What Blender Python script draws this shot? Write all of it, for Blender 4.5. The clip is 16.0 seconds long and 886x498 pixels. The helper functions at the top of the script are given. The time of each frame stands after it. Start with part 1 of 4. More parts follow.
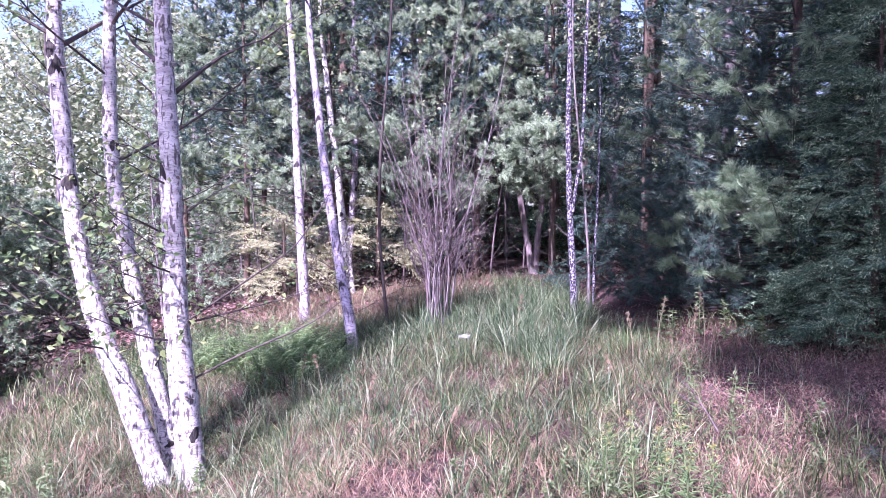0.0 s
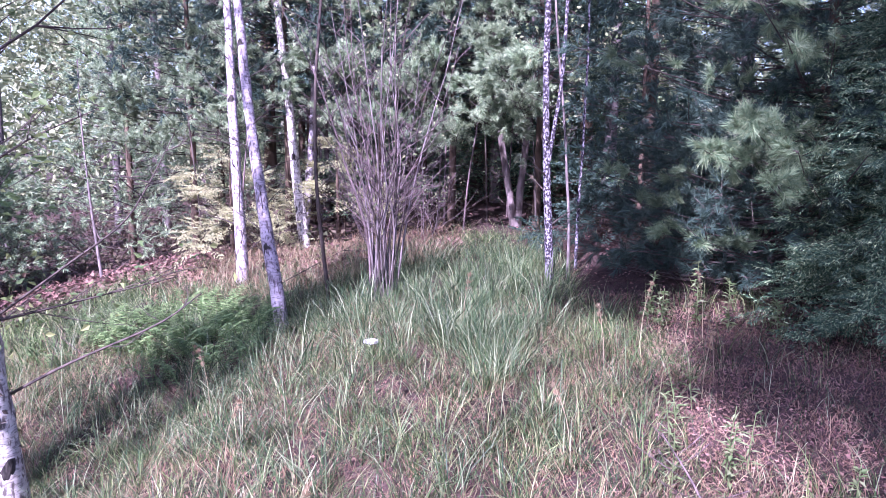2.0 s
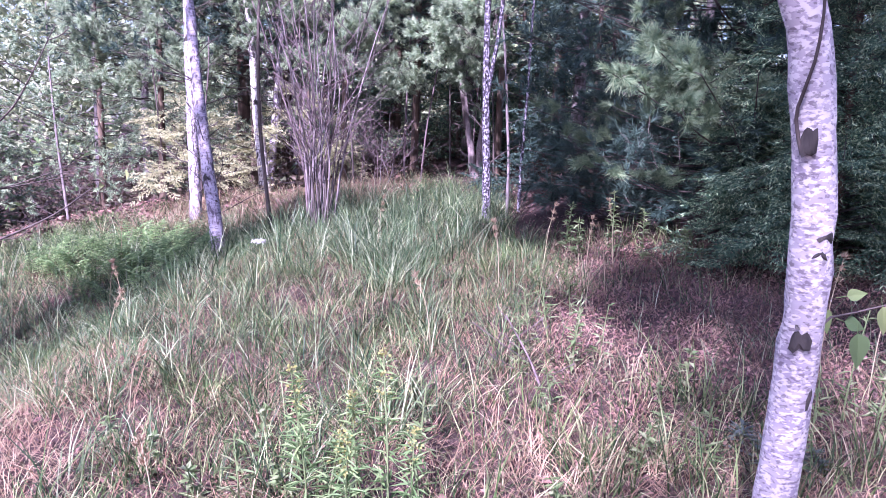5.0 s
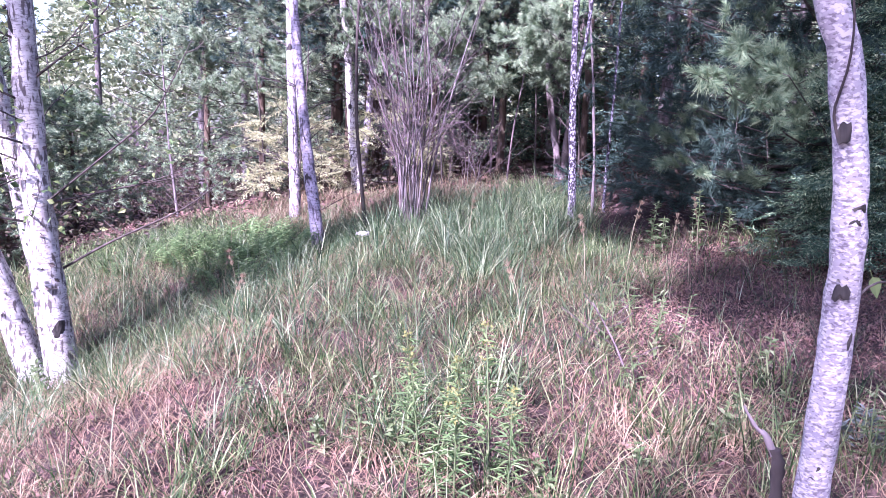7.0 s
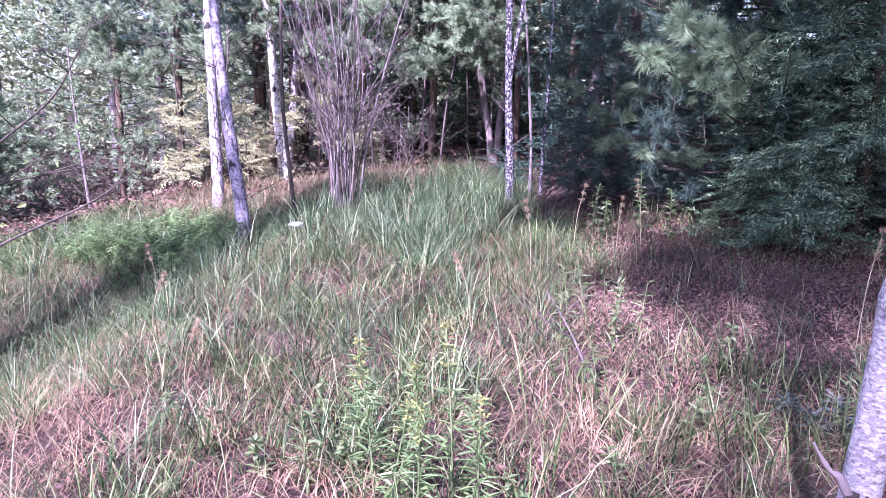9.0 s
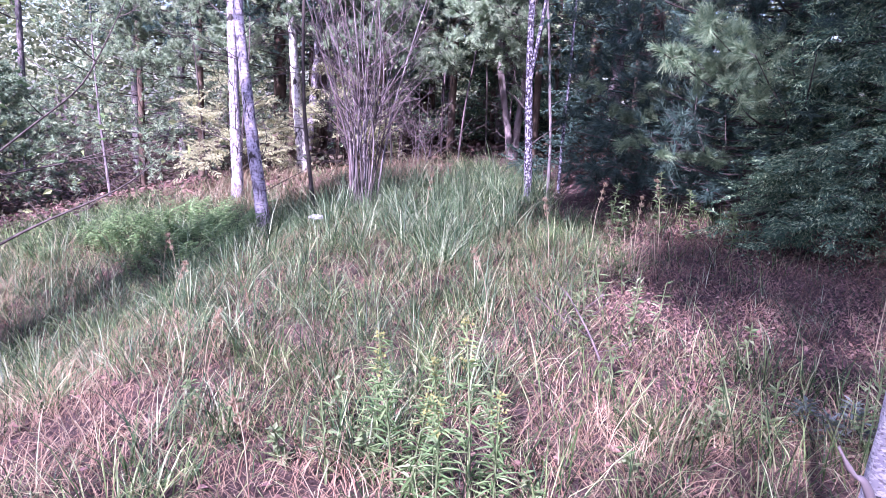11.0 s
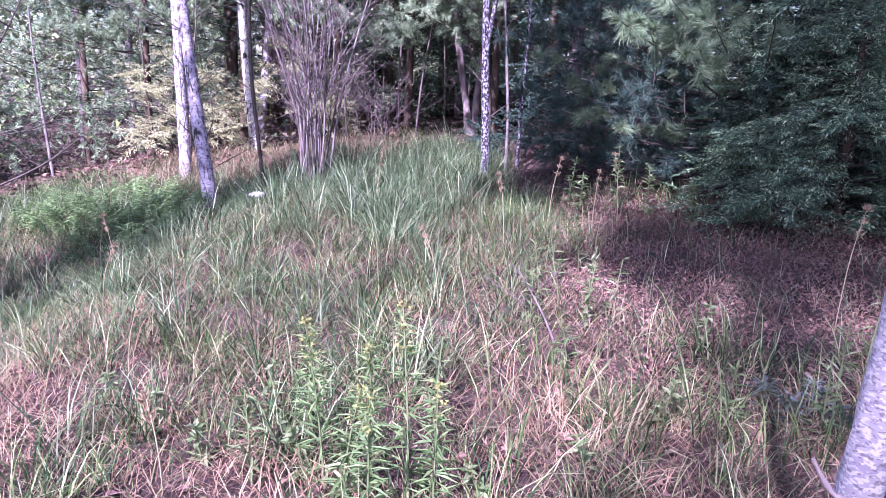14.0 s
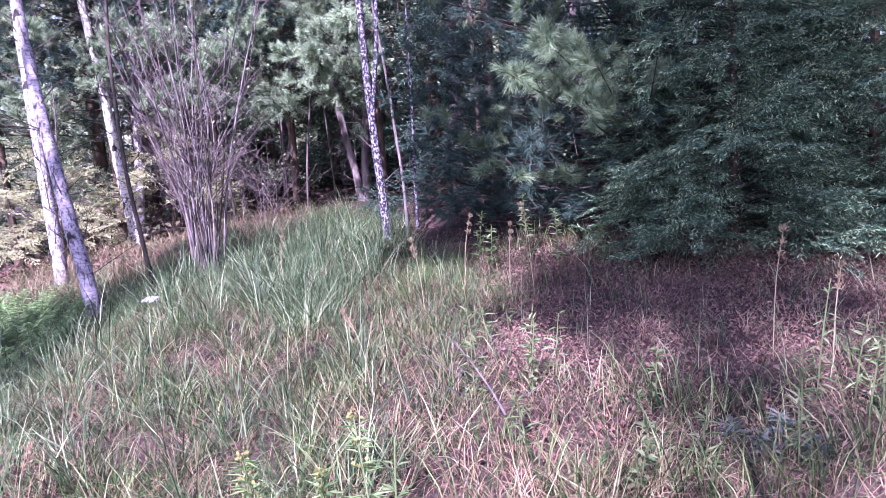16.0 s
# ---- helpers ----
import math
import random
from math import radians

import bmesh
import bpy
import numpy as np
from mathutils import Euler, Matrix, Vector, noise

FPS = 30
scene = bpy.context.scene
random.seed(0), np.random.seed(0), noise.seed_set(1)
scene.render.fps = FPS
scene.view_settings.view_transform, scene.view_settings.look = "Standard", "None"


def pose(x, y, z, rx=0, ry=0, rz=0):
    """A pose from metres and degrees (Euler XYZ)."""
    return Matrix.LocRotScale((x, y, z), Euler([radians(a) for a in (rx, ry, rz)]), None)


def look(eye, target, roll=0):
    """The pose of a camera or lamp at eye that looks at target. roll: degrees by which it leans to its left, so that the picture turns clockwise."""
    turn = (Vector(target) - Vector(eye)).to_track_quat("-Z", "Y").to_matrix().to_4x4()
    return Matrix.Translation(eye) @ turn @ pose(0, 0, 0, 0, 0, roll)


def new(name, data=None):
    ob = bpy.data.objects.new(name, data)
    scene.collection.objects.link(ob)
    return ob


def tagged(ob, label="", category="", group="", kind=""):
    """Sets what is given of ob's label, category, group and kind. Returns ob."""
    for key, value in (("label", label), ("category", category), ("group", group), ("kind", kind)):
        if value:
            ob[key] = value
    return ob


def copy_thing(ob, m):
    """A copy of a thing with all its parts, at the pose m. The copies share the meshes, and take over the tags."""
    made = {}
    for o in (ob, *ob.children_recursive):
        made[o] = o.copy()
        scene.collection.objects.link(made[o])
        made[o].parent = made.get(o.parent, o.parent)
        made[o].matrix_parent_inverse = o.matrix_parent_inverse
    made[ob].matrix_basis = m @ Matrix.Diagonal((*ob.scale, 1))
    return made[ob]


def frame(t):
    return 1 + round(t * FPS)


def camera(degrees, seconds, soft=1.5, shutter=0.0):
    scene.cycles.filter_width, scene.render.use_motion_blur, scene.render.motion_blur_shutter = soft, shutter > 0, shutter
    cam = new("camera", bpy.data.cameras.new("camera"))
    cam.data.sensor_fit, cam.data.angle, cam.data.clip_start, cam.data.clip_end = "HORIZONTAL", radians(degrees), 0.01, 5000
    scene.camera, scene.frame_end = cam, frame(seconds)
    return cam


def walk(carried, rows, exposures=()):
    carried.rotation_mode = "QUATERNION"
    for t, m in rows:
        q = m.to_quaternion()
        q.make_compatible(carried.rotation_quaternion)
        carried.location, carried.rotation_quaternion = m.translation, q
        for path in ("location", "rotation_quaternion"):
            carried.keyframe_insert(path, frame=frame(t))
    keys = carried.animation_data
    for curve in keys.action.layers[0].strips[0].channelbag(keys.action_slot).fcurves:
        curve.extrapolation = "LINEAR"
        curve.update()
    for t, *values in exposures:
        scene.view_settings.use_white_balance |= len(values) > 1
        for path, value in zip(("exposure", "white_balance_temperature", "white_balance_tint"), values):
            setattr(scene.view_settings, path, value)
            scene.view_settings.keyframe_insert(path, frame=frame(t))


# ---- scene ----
cam = camera(62.9, 16.0, soft=0.85)
PATH = [
    (0, (0.754, 0.056, 1.487), (0.592, 2.047, 1.381), 0.0),
    (0.5, (0.922, 0.721, 1.476), (0.73, 2.709, 1.366), 0.4),
    (1, (1.168, 0.834, 1.601), (0.967, 2.741, 1.032), 1.0),
    (1.5, (1.35, 1.226, 1.633), (1.124, 3.13, 1.065), -0.0),
    (2, (1.292, 1.709, 1.654), (1.096, 3.678, 1.36), 0.3),
    (2.5, (1.432, 2.062, 1.666), (1.228, 4.035, 1.415), 0.2),
    (3, (1.6, 2.155, 1.463), (1.399, 4.12, 1.148), 0.7),
    (3.5, (1.767, 2.124, 1.371), (1.555, 4.085, 1.042), 1.2),
    (4, (1.894, 1.992, 1.292), (1.695, 3.949, 0.932), 1.2),
    (4.2, (1.933, 1.935, 1.266), (1.741, 3.897, 0.927), 1.3),
    (6.3, (2.078, 1.294, 1.216), (1.726, 3.23, 0.853), 1.6),
    (6.5, (2.068, 1.303, 1.216), (1.676, 3.232, 0.863), 1.1),
    (7, (2.019, 1.301, 1.217), (1.586, 3.223, 0.873), 1.4),
    (7.5, (2.025, 1.345, 1.239), (1.605, 3.267, 0.877), -0.2),
    (8, (1.943, 1.493, 1.216), (1.617, 3.443, 0.918), 0.8),
    (8.5, (1.868, 1.564, 1.185), (1.645, 3.516, 0.812), 0.9),
    (9, (1.882, 1.56, 1.196), (1.646, 3.509, 0.814), 1.0),
    (9.2, (1.879, 1.549, 1.194), (1.617, 3.492, 0.799), 0.7),
    (11.3, (1.858, 1.538, 1.202), (1.585, 3.48, 0.808), 2.2),
    (11.5, (1.901, 1.564, 1.18), (1.602, 3.503, 0.794), 1.4),
    (12, (1.855, 1.644, 1.151), (1.681, 3.595, 0.743), -0.5),
    (12.5, (1.83, 1.683, 1.165), (1.73, 3.631, 0.722), -1.3),
    (13, (1.851, 1.75, 1.148), (1.807, 3.703, 0.72), 1.5),
    (13.5, (1.902, 1.722, 1.158), (1.732, 3.67, 0.736), 1.8),
    (14, (1.922, 1.749, 1.155), (1.747, 3.69, 0.706), 2.0),
    (14.5, (1.901, 1.791, 1.166), (1.722, 3.735, 0.732), 0.8),
    (15, (1.818, 1.868, 1.185), (1.702, 3.833, 0.828), -4.2),
    (15.5, (1.763, 1.895, 1.175), (1.799, 3.868, 0.848), -3.0),
    (16, (1.793, 1.99, 1.185), (1.904, 3.965, 0.888), -4.6),
]
walk(cam, [(t, look(eye, target, roll)) for t, eye, target, roll in PATH],
     exposures=[(0, 1.82, 5500, 49), (1, 1.57, 5480, 47), (2, 1.83, 5440, 46), (4, 1.86, 5440, 47), (7, 1.96, 5480, 46), (9, 1.92, 5430, 46), (13, 1.83, 5400, 46), (16, 1.82, 5420, 47)])

# ---- light ----
SUN_TO = Vector((-0.26, -0.72, 0.76)).normalized()
world = bpy.data.worlds.new("sky")
scene.world = world
world.use_nodes = True
wn = world.node_tree.nodes
sky = wn.new("ShaderNodeTexSky")
sky.sky_type = "NISHITA"
sky.sun_disc = False
sky.sun_elevation = math.asin(SUN_TO.z)
sky.sun_rotation = math.atan2(SUN_TO.x, SUN_TO.y)
sky.air_density, sky.dust_density = 1.0, 1.5
wn["Background"].inputs["Strength"].default_value = 0.10
world.node_tree.links.new(sky.outputs["Color"], wn["Background"].inputs["Color"])
sun_data = bpy.data.lights.new("sun", "SUN")
sun_data.energy, sun_data.angle, sun_data.color = 5.0, radians(0.9), (1.0, 0.95, 0.88)
sun = new("sun", sun_data)
sun.matrix_world = look(SUN_TO * 40, (0, 0, 0))

# ---- materials ----
rng = np.random.default_rng(7)


def material(name, rough=0.8):
    m = bpy.data.materials.new(name)
    m.use_nodes = True
    b = m.node_tree.nodes["Principled BSDF"]
    b.inputs["Roughness"].default_value = rough
    b.inputs["Specular IOR Level"].default_value = 0.25
    return m, m.node_tree.nodes, m.node_tree.links, b


def ramp_of(nodes, stops):
    r = nodes.new("ShaderNodeValToRGB")
    e = r.color_ramp.elements
    while len(e) < len(stops):
        e.new(0.5)
    for s, (at, col) in zip(e, stops):
        s.position, s.color = at, (*col, 1)
    return r


def leafy(name, cols, through_share=0.35, rough=0.55, patch=1.7, swing=0.3, k=0.62):
    """Foliage: each island takes its own shade out of a few; some light passes through the blade."""
    m, n, l, b = material(name, rough)
    geo = n.new("ShaderNodeNewGeometry")
    r = ramp_of(n, [(i / max(1, len(cols) - 1), tuple(k * v for v in c)) for i, c in enumerate(cols)])
    l.new(geo.outputs["Random Per Island"], r.inputs["Fac"])
    tc = n.new("ShaderNodeTexCoord")
    ns = n.new("ShaderNodeTexNoise")
    ns.inputs["Scale"].default_value, ns.inputs["Detail"].default_value = patch, 4
    l.new(tc.outputs["Object"], ns.inputs["Vector"])
    mr = n.new("ShaderNodeMapRange")
    mr.inputs["From Min"].default_value, mr.inputs["From Max"].default_value = 0.3, 0.7
    mr.inputs["To Min"].default_value, mr.inputs["To Max"].default_value = 1 - swing, 1 + swing
    l.new(ns.outputs["Fac"], mr.inputs["Value"])
    hs = n.new("ShaderNodeHueSaturation")
    l.new(mr.outputs["Result"], hs.inputs["Value"])
    l.new(r.outputs["Color"], hs.inputs["Color"])
    l.new(hs.outputs["Color"], b.inputs["Base Color"])
    tr = n.new("ShaderNodeBsdfTranslucent")
    l.new(hs.outputs["Color"], tr.inputs["Color"])
    mix = n.new("ShaderNodeMixShader")
    mix.inputs["Fac"].default_value = through_share
    l.new(b.outputs["BSDF"], mix.inputs[1])
    l.new(tr.outputs["BSDF"], mix.inputs[2])
    l.new(mix.outputs["Shader"], n["Material Output"].inputs["Surface"])
    return m


def birch_bark(name, white, dark, amount, tint=(0.52, 0.47, 0.50), fleck=(38, 170, 4), share=0.5, pale=0.0):
    """Pale papery bark: fine cross marks, black scars, peeled pinkish patches."""
    m, n, l, b = material(name, 0.62)
    tc = n.new("ShaderNodeTexCoord")

    def noise_at(scale, sx, sz, detail=3):
        mp = n.new("ShaderNodeMapping")
        mp.inputs["Scale"].default_value = (sx, sx, sz)
        l.new(tc.outputs["Object"], mp.inputs["Vector"])
        t = n.new("ShaderNodeTexNoise")
        t.inputs["Scale"].default_value, t.inputs["Detail"].default_value = scale, detail
        l.new(mp.outputs["Vector"], t.inputs["Vector"])
        return t.outputs["Fac"]

    marks = ramp_of(n, [(0.0, (1, 1, 1)), (0.53, (1, 1, 1)), (0.61, (0, 0, 0))])
    l.new(noise_at(1, *fleck), marks.inputs["Fac"])
    scars = ramp_of(n, [(0.0, (1, 1, 1)), (0.5 + amount, (1, 1, 1)), (0.58 + amount, (0, 0, 0))])
    l.new(noise_at(1, 42, 13, 6), scars.inputs["Fac"])
    base = ramp_of(n, [(0.34, tint), (0.5, white), (0.68, tuple(min(0.88, c * 1.2) for c in white))])
    l.new(noise_at(1, 11, 26, 7), base.inputs["Fac"])
    prev = base.outputs["Color"]
    if pale:
        chips = ramp_of(n, [(0.50, (0, 0, 0)), (0.56, (pale, pale, pale))])
        l.new(noise_at(1, fleck[0] * 0.8, fleck[1] * 0.9, 2), chips.inputs["Fac"])
        mx = n.new("ShaderNodeMixRGB")
        mx.inputs["Color2"].default_value = (0.66, 0.62, 0.65, 1)
        l.new(chips.outputs["Color"], mx.inputs["Fac"])
        l.new(prev, mx.inputs["Color1"])
        prev = mx.outputs["Color"]
    for rp, share in ((marks, share), (scars, 0.92)):
        inv = n.new("ShaderNodeMath")
        inv.operation = "MULTIPLY_ADD"
        inv.inputs[1].default_value, inv.inputs[2].default_value = -share, share
        l.new(rp.outputs["Color"], inv.inputs[0])
        mx = n.new("ShaderNodeMixRGB")
        mx.inputs["Color2"].default_value = (*dark, 1)
        l.new(inv.outputs["Value"], mx.inputs["Fac"])
        l.new(prev, mx.inputs["Color1"])
        prev = mx.outputs["Color"]
    l.new(prev, b.inputs["Base Color"])
    bp = n.new("ShaderNodeBump")
    bp.inputs["Strength"].default_value, bp.inputs["Distance"].default_value = 0.5, 0.004
    l.new(noise_at(1, 30, 60, 5), bp.inputs["Height"])
    l.new(bp.outputs["Normal"], b.inputs["Normal"])
    return m


def rough_bark(name, a, c, scale=18.0, lo=0.35, hi=0.65, along=0.3):
    m, n, l, b = material(name, 0.9)
    tc = n.new("ShaderNodeTexCoord")
    mp = n.new("ShaderNodeMapping")
    mp.inputs["Scale"].default_value = (1, 1, along)
    l.new(tc.outputs["Object"], mp.inputs["Vector"])
    t = n.new("ShaderNodeTexNoise")
    t.inputs["Scale"].default_value, t.inputs["Detail"].default_value = scale, 7
    l.new(mp.outputs["Vector"], t.inputs["Vector"])
    r = ramp_of(n, [(lo, a), (hi, c)])
    l.new(t.outputs["Fac"], r.inputs["Fac"])
    l.new(r.outputs["Color"], b.inputs["Base Color"])
    bp = n.new("ShaderNodeBump")
    bp.inputs["Strength"].default_value, bp.inputs["Distance"].default_value = 0.7, 0.01
    l.new(t.outputs["Fac"], bp.inputs["Height"])
    l.new(bp.outputs["Normal"], b.inputs["Normal"])
    return m


def soil():
    """Forest floor: brown-pink needle duff, darker humus patches, fine crumb."""
    m, n, l, b = material("forest_floor", 0.95)
    tc = n.new("ShaderNodeTexCoord")
    big, fine = n.new("ShaderNodeTexNoise"), n.new("ShaderNodeTexNoise")
    big.inputs["Scale"].default_value, big.inputs["Detail"].default_value = 1.1, 6
    fine.inputs["Scale"].default_value, fine.inputs["Detail"].default_value = 45, 6
    l.new(tc.outputs["Object"], big.inputs["Vector"])
    l.new(tc.outputs["Object"], fine.inputs["Vector"])
    r1 = ramp_of(n, [(0.3, (0.032, 0.021, 0.023)), (0.55, (0.075, 0.049, 0.051)), (0.75, (0.14, 0.093, 0.09))])
    r2 = ramp_of(n, [(0.3, (0.35, 0.32, 0.32)), (0.7, (1.25, 1.2, 1.15))])
    l.new(big.outputs["Fac"], r1.inputs["Fac"])
    l.new(fine.outputs["Fac"], r2.inputs["Fac"])
    mx = n.new("ShaderNodeMixRGB")
    mx.blend_type = "MULTIPLY"
    mx.inputs["Fac"].default_value = 1
    l.new(r1.outputs["Color"], mx.inputs["Color1"])
    l.new(r2.outputs["Color"], mx.inputs["Color2"])
    l.new(mx.outputs["Color"], b.inputs["Base Color"])
    bp = n.new("ShaderNodeBump")
    bp.inputs["Strength"].default_value, bp.inputs["Distance"].default_value = 0.9, 0.02
    l.new(fine.outputs["Fac"], bp.inputs["Height"])
    l.new(bp.outputs["Normal"], b.inputs["Normal"])
    return m


M_SOIL = soil()
M_GRASS = leafy("grass_green", [(0.03, 0.065, 0.03), (0.07, 0.13, 0.05), (0.13, 0.21, 0.08), (0.26, 0.34, 0.14), (0.78, 0.80, 0.48)], 0.3, 0.4, 3.5, 0.55, k=0.6)
M_GRASS_BLUE = leafy("grass_bluegreen", [(0.035, 0.08, 0.045), (0.09, 0.16, 0.08), (0.20, 0.29, 0.15), (0.66, 0.73, 0.50)], 0.3, 0.42, 3.5, 0.5, k=0.6)
M_DRY = leafy("grass_dry", [(0.30, 0.175, 0.12), (0.48, 0.34, 0.235), (0.68, 0.575, 0.41), (0.37, 0.21, 0.155)], 0.25, 0.7, 3.0, 0.4, k=0.62)
M_STRAW = leafy("fallen_straw", [(0.22, 0.118, 0.092), (0.40, 0.24, 0.175), (0.58, 0.41, 0.30), (0.30, 0.155, 0.12)], 0.2, 0.7, 3.0, 0.45, k=0.6)
M_LITTER = leafy("leaf_litter", [(0.09, 0.052, 0.058), (0.17, 0.095, 0.10), (0.30, 0.17, 0.16), (0.37, 0.24, 0.205)], 0.12, 0.8, 3.0, 0.4, k=0.85)
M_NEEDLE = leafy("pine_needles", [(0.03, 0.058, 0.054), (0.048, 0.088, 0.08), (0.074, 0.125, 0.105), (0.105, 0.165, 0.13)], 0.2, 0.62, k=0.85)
# Lit copies of the needles: sunlight on outer clusters put into paler colours
M_NEEDLE_LIT = leafy("pine_needles_lit", [(0.16, 0.28, 0.17), (0.31, 0.44, 0.27), (0.55, 0.66, 0.41)], 0.32, 0.5, k=0.63)
M_NEEDLE_FAR = leafy("pine_needles_far_lit", [(0.15, 0.22, 0.15), (0.33, 0.42, 0.29), (0.57, 0.64, 0.46)], 0.4, 0.5, k=1.02)
M_NEEDLE_MID = leafy("pine_needles_soft", [(0.06, 0.10, 0.075), (0.13, 0.19, 0.13), (0.26, 0.33, 0.22), (0.46, 0.52, 0.36)], 0.35, 0.5, k=1.45)
# the bright last stop paints sunlit highlights onto random needles
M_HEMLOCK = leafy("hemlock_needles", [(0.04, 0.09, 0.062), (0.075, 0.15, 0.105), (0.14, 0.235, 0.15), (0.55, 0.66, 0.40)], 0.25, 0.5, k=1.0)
# yellow-green sprays, with the sun on them put into a pale bright colour
M_HEMLOCK_LIT = leafy("hemlock_needles_lit", [(0.52, 0.52, 0.31), (0.66, 0.64, 0.42), (0.44, 0.47, 0.29)], 0.45, k=0.78)
M_BIRCHLEAF = leafy("birch_leaf", [(0.10, 0.16, 0.08), (0.17, 0.25, 0.11), (0.26, 0.33, 0.14), (0.40, 0.42, 0.20)], 0.45, k=1.0)
M_LEAF = leafy("broad_leaf", [(0.14, 0.19, 0.11), (0.25, 0.32, 0.17), (0.41, 0.46, 0.27), (0.58, 0.58, 0.38)], 0.45, k=0.85)
M_FERN = leafy("fern_green", [(0.12, 0.20, 0.085), (0.21, 0.33, 0.14), (0.37, 0.48, 0.23)], 0.4, k=0.82)
M_WEED = leafy("weed_leaf", [(0.18, 0.28, 0.12), (0.30, 0.40, 0.19), (0.50, 0.56, 0.34)], 0.35)
M_GOLD = leafy("goldenrod_flower", [(0.45, 0.46, 0.16), (0.58, 0.55, 0.22)], 0.3)
M_LACE = leafy("white_flower", [(0.78, 0.78, 0.76), (0.7, 0.7, 0.72)], 0.3)
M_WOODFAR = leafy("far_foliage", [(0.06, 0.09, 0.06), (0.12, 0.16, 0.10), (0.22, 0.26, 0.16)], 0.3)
# paler copy of far_foliage: sun and haze of the distance put into colour
M_DISTANT = leafy("far_foliage_lit", [(0.17, 0.22, 0.13), (0.34, 0.39, 0.25), (0.56, 0.59, 0.40)], 0.4, k=0.85)
M_BRUSH = leafy("dead_brush", [(0.10, 0.065, 0.06), (0.16, 0.11, 0.09), (0.09, 0.11, 0.065), (0.24, 0.18, 0.14)], 0.25)
M_FLAKE = leafy("bark_flake", [(0.06, 0.05, 0.055), (0.30, 0.24, 0.23), (0.55, 0.50, 0.48), (0.10, 0.08, 0.085)], 0.1, 0.7)
M_BIRCH_NEAR = birch_bark("flecked_birch_bark", (0.40, 0.36, 0.42), (0.08, 0.06, 0.08), 0.20, (0.32, 0.28, 0.36), (105, 185, 3), 0.6, 0.8)
M_BIRCH_ROUGH = birch_bark("shaggy_birch_bark", (0.56, 0.52, 0.53), (0.10, 0.08, 0.085), 0.03, (0.38, 0.33, 0.35), (30, 90, 5), 0.6)
M_BIRCH_FAR = birch_bark("grey_birch_bark", (0.42, 0.37, 0.45), (0.09, 0.07, 0.09), 0.03, (0.30, 0.25, 0.31), (26, 60, 5), 0.6)
M_TWIG = rough_bark("twig_bark", (0.04, 0.033, 0.034), (0.115, 0.092, 0.09))
M_GREYTWIG = rough_bark("grey_stem_bark", (0.09, 0.075, 0.08), (0.26, 0.22, 0.24), 30)
M_REDTWIG = rough_bark("reddish_dead_twig", (0.065, 0.048, 0.054), (0.20, 0.15, 0.165), 30)
M_DARKBARK = rough_bark("dark_lichened_bark", (0.025, 0.02, 0.032), (0.27, 0.25, 0.32), 46, 0.47, 0.58, 0.8)
M_DEADWOOD = rough_bark("dead_wood", (0.11, 0.085, 0.09), (0.28, 0.225, 0.24), 14)
M_PINEBARK = rough_bark("pine_bark", (0.05, 0.035, 0.03), (0.16, 0.11, 0.09), 12)
M_SCAR = rough_bark("branch_scar", (0.02, 0.018, 0.02), (0.07, 0.06, 0.06), 60)
M_PALE = leafy("pale_blue_leaf", [(0.20, 0.25, 0.23), (0.27, 0.32, 0.31), (0.33, 0.37, 0.37)], 0.25)


# ---- mesh helpers ----
class Geo:
    """Collects vertices and faces of one part."""

    def __init__(self):
        self.v, self.f, self.n = [], [], 0

    def add(self, verts, faces):
        verts, faces = np.asarray(verts, float).reshape(-1, 3), np.asarray(faces, int)
        self.v.append(verts)
        self.f.append(faces + self.n)
        self.n += len(verts)

    def mesh(self, name, mat, smooth=False):
        me = bpy.data.meshes.new(name)
        if not self.v:
            return me
        v = np.concatenate(self.v)
        loops = np.concatenate([f.ravel() for f in self.f])
        sizes = np.concatenate([np.full(len(f), f.shape[1]) for f in self.f])
        starts = np.concatenate([[0], np.cumsum(sizes)[:-1]])
        me.vertices.add(len(v))
        me.vertices.foreach_set("co", v.astype(np.float32).ravel())
        me.loops.add(len(loops))
        me.loops.foreach_set("vertex_index", loops.astype(np.int32))
        me.polygons.add(len(sizes))
        me.polygons.foreach_set("loop_start", starts.astype(np.int32))
        me.polygons.foreach_set("loop_total", sizes.astype(np.int32))
        me.polygons.foreach_set("use_smooth", np.full(len(sizes), smooth))
        me.materials.append(mat)
        me.update(calc_edges=True)
        me.validate()
        return me


def part(name, geo, mat, parent=None, label="", smooth=False, kind=""):
    ob = new(name, geo.mesh(name, mat, smooth))
    if parent is not None:
        ob.parent = parent
    if label:
        ob["label"] = label
    if kind:
        ob["kind"] = kind
    return ob


def thing(name, label, category, group="", kind="", at=(0, 0, 0)):
    e = new(name)
    e.empty_display_size = 0.2
    e.location = at
    return tagged(e, label, category, group, kind)


def curve_through(pts, m):
    """Catmull-Rom through the points, m samples."""
    p = np.asarray(pts, float)
    p = np.vstack([2 * p[0] - p[1], p, 2 * p[-1] - p[-2]])
    t = np.linspace(0, len(p) - 3 - 1e-6, m)
    i = t.astype(int)
    u = (t - i)[:, None]
    a, b, c, d = p[i], p[i + 1], p[i + 2], p[i + 3]
    return 0.5 * (2 * b + (c - a) * u + (2 * a - 5 * b + 4 * c - d) * u ** 2 + (3 * b - a - 3 * c + d) * u ** 3)


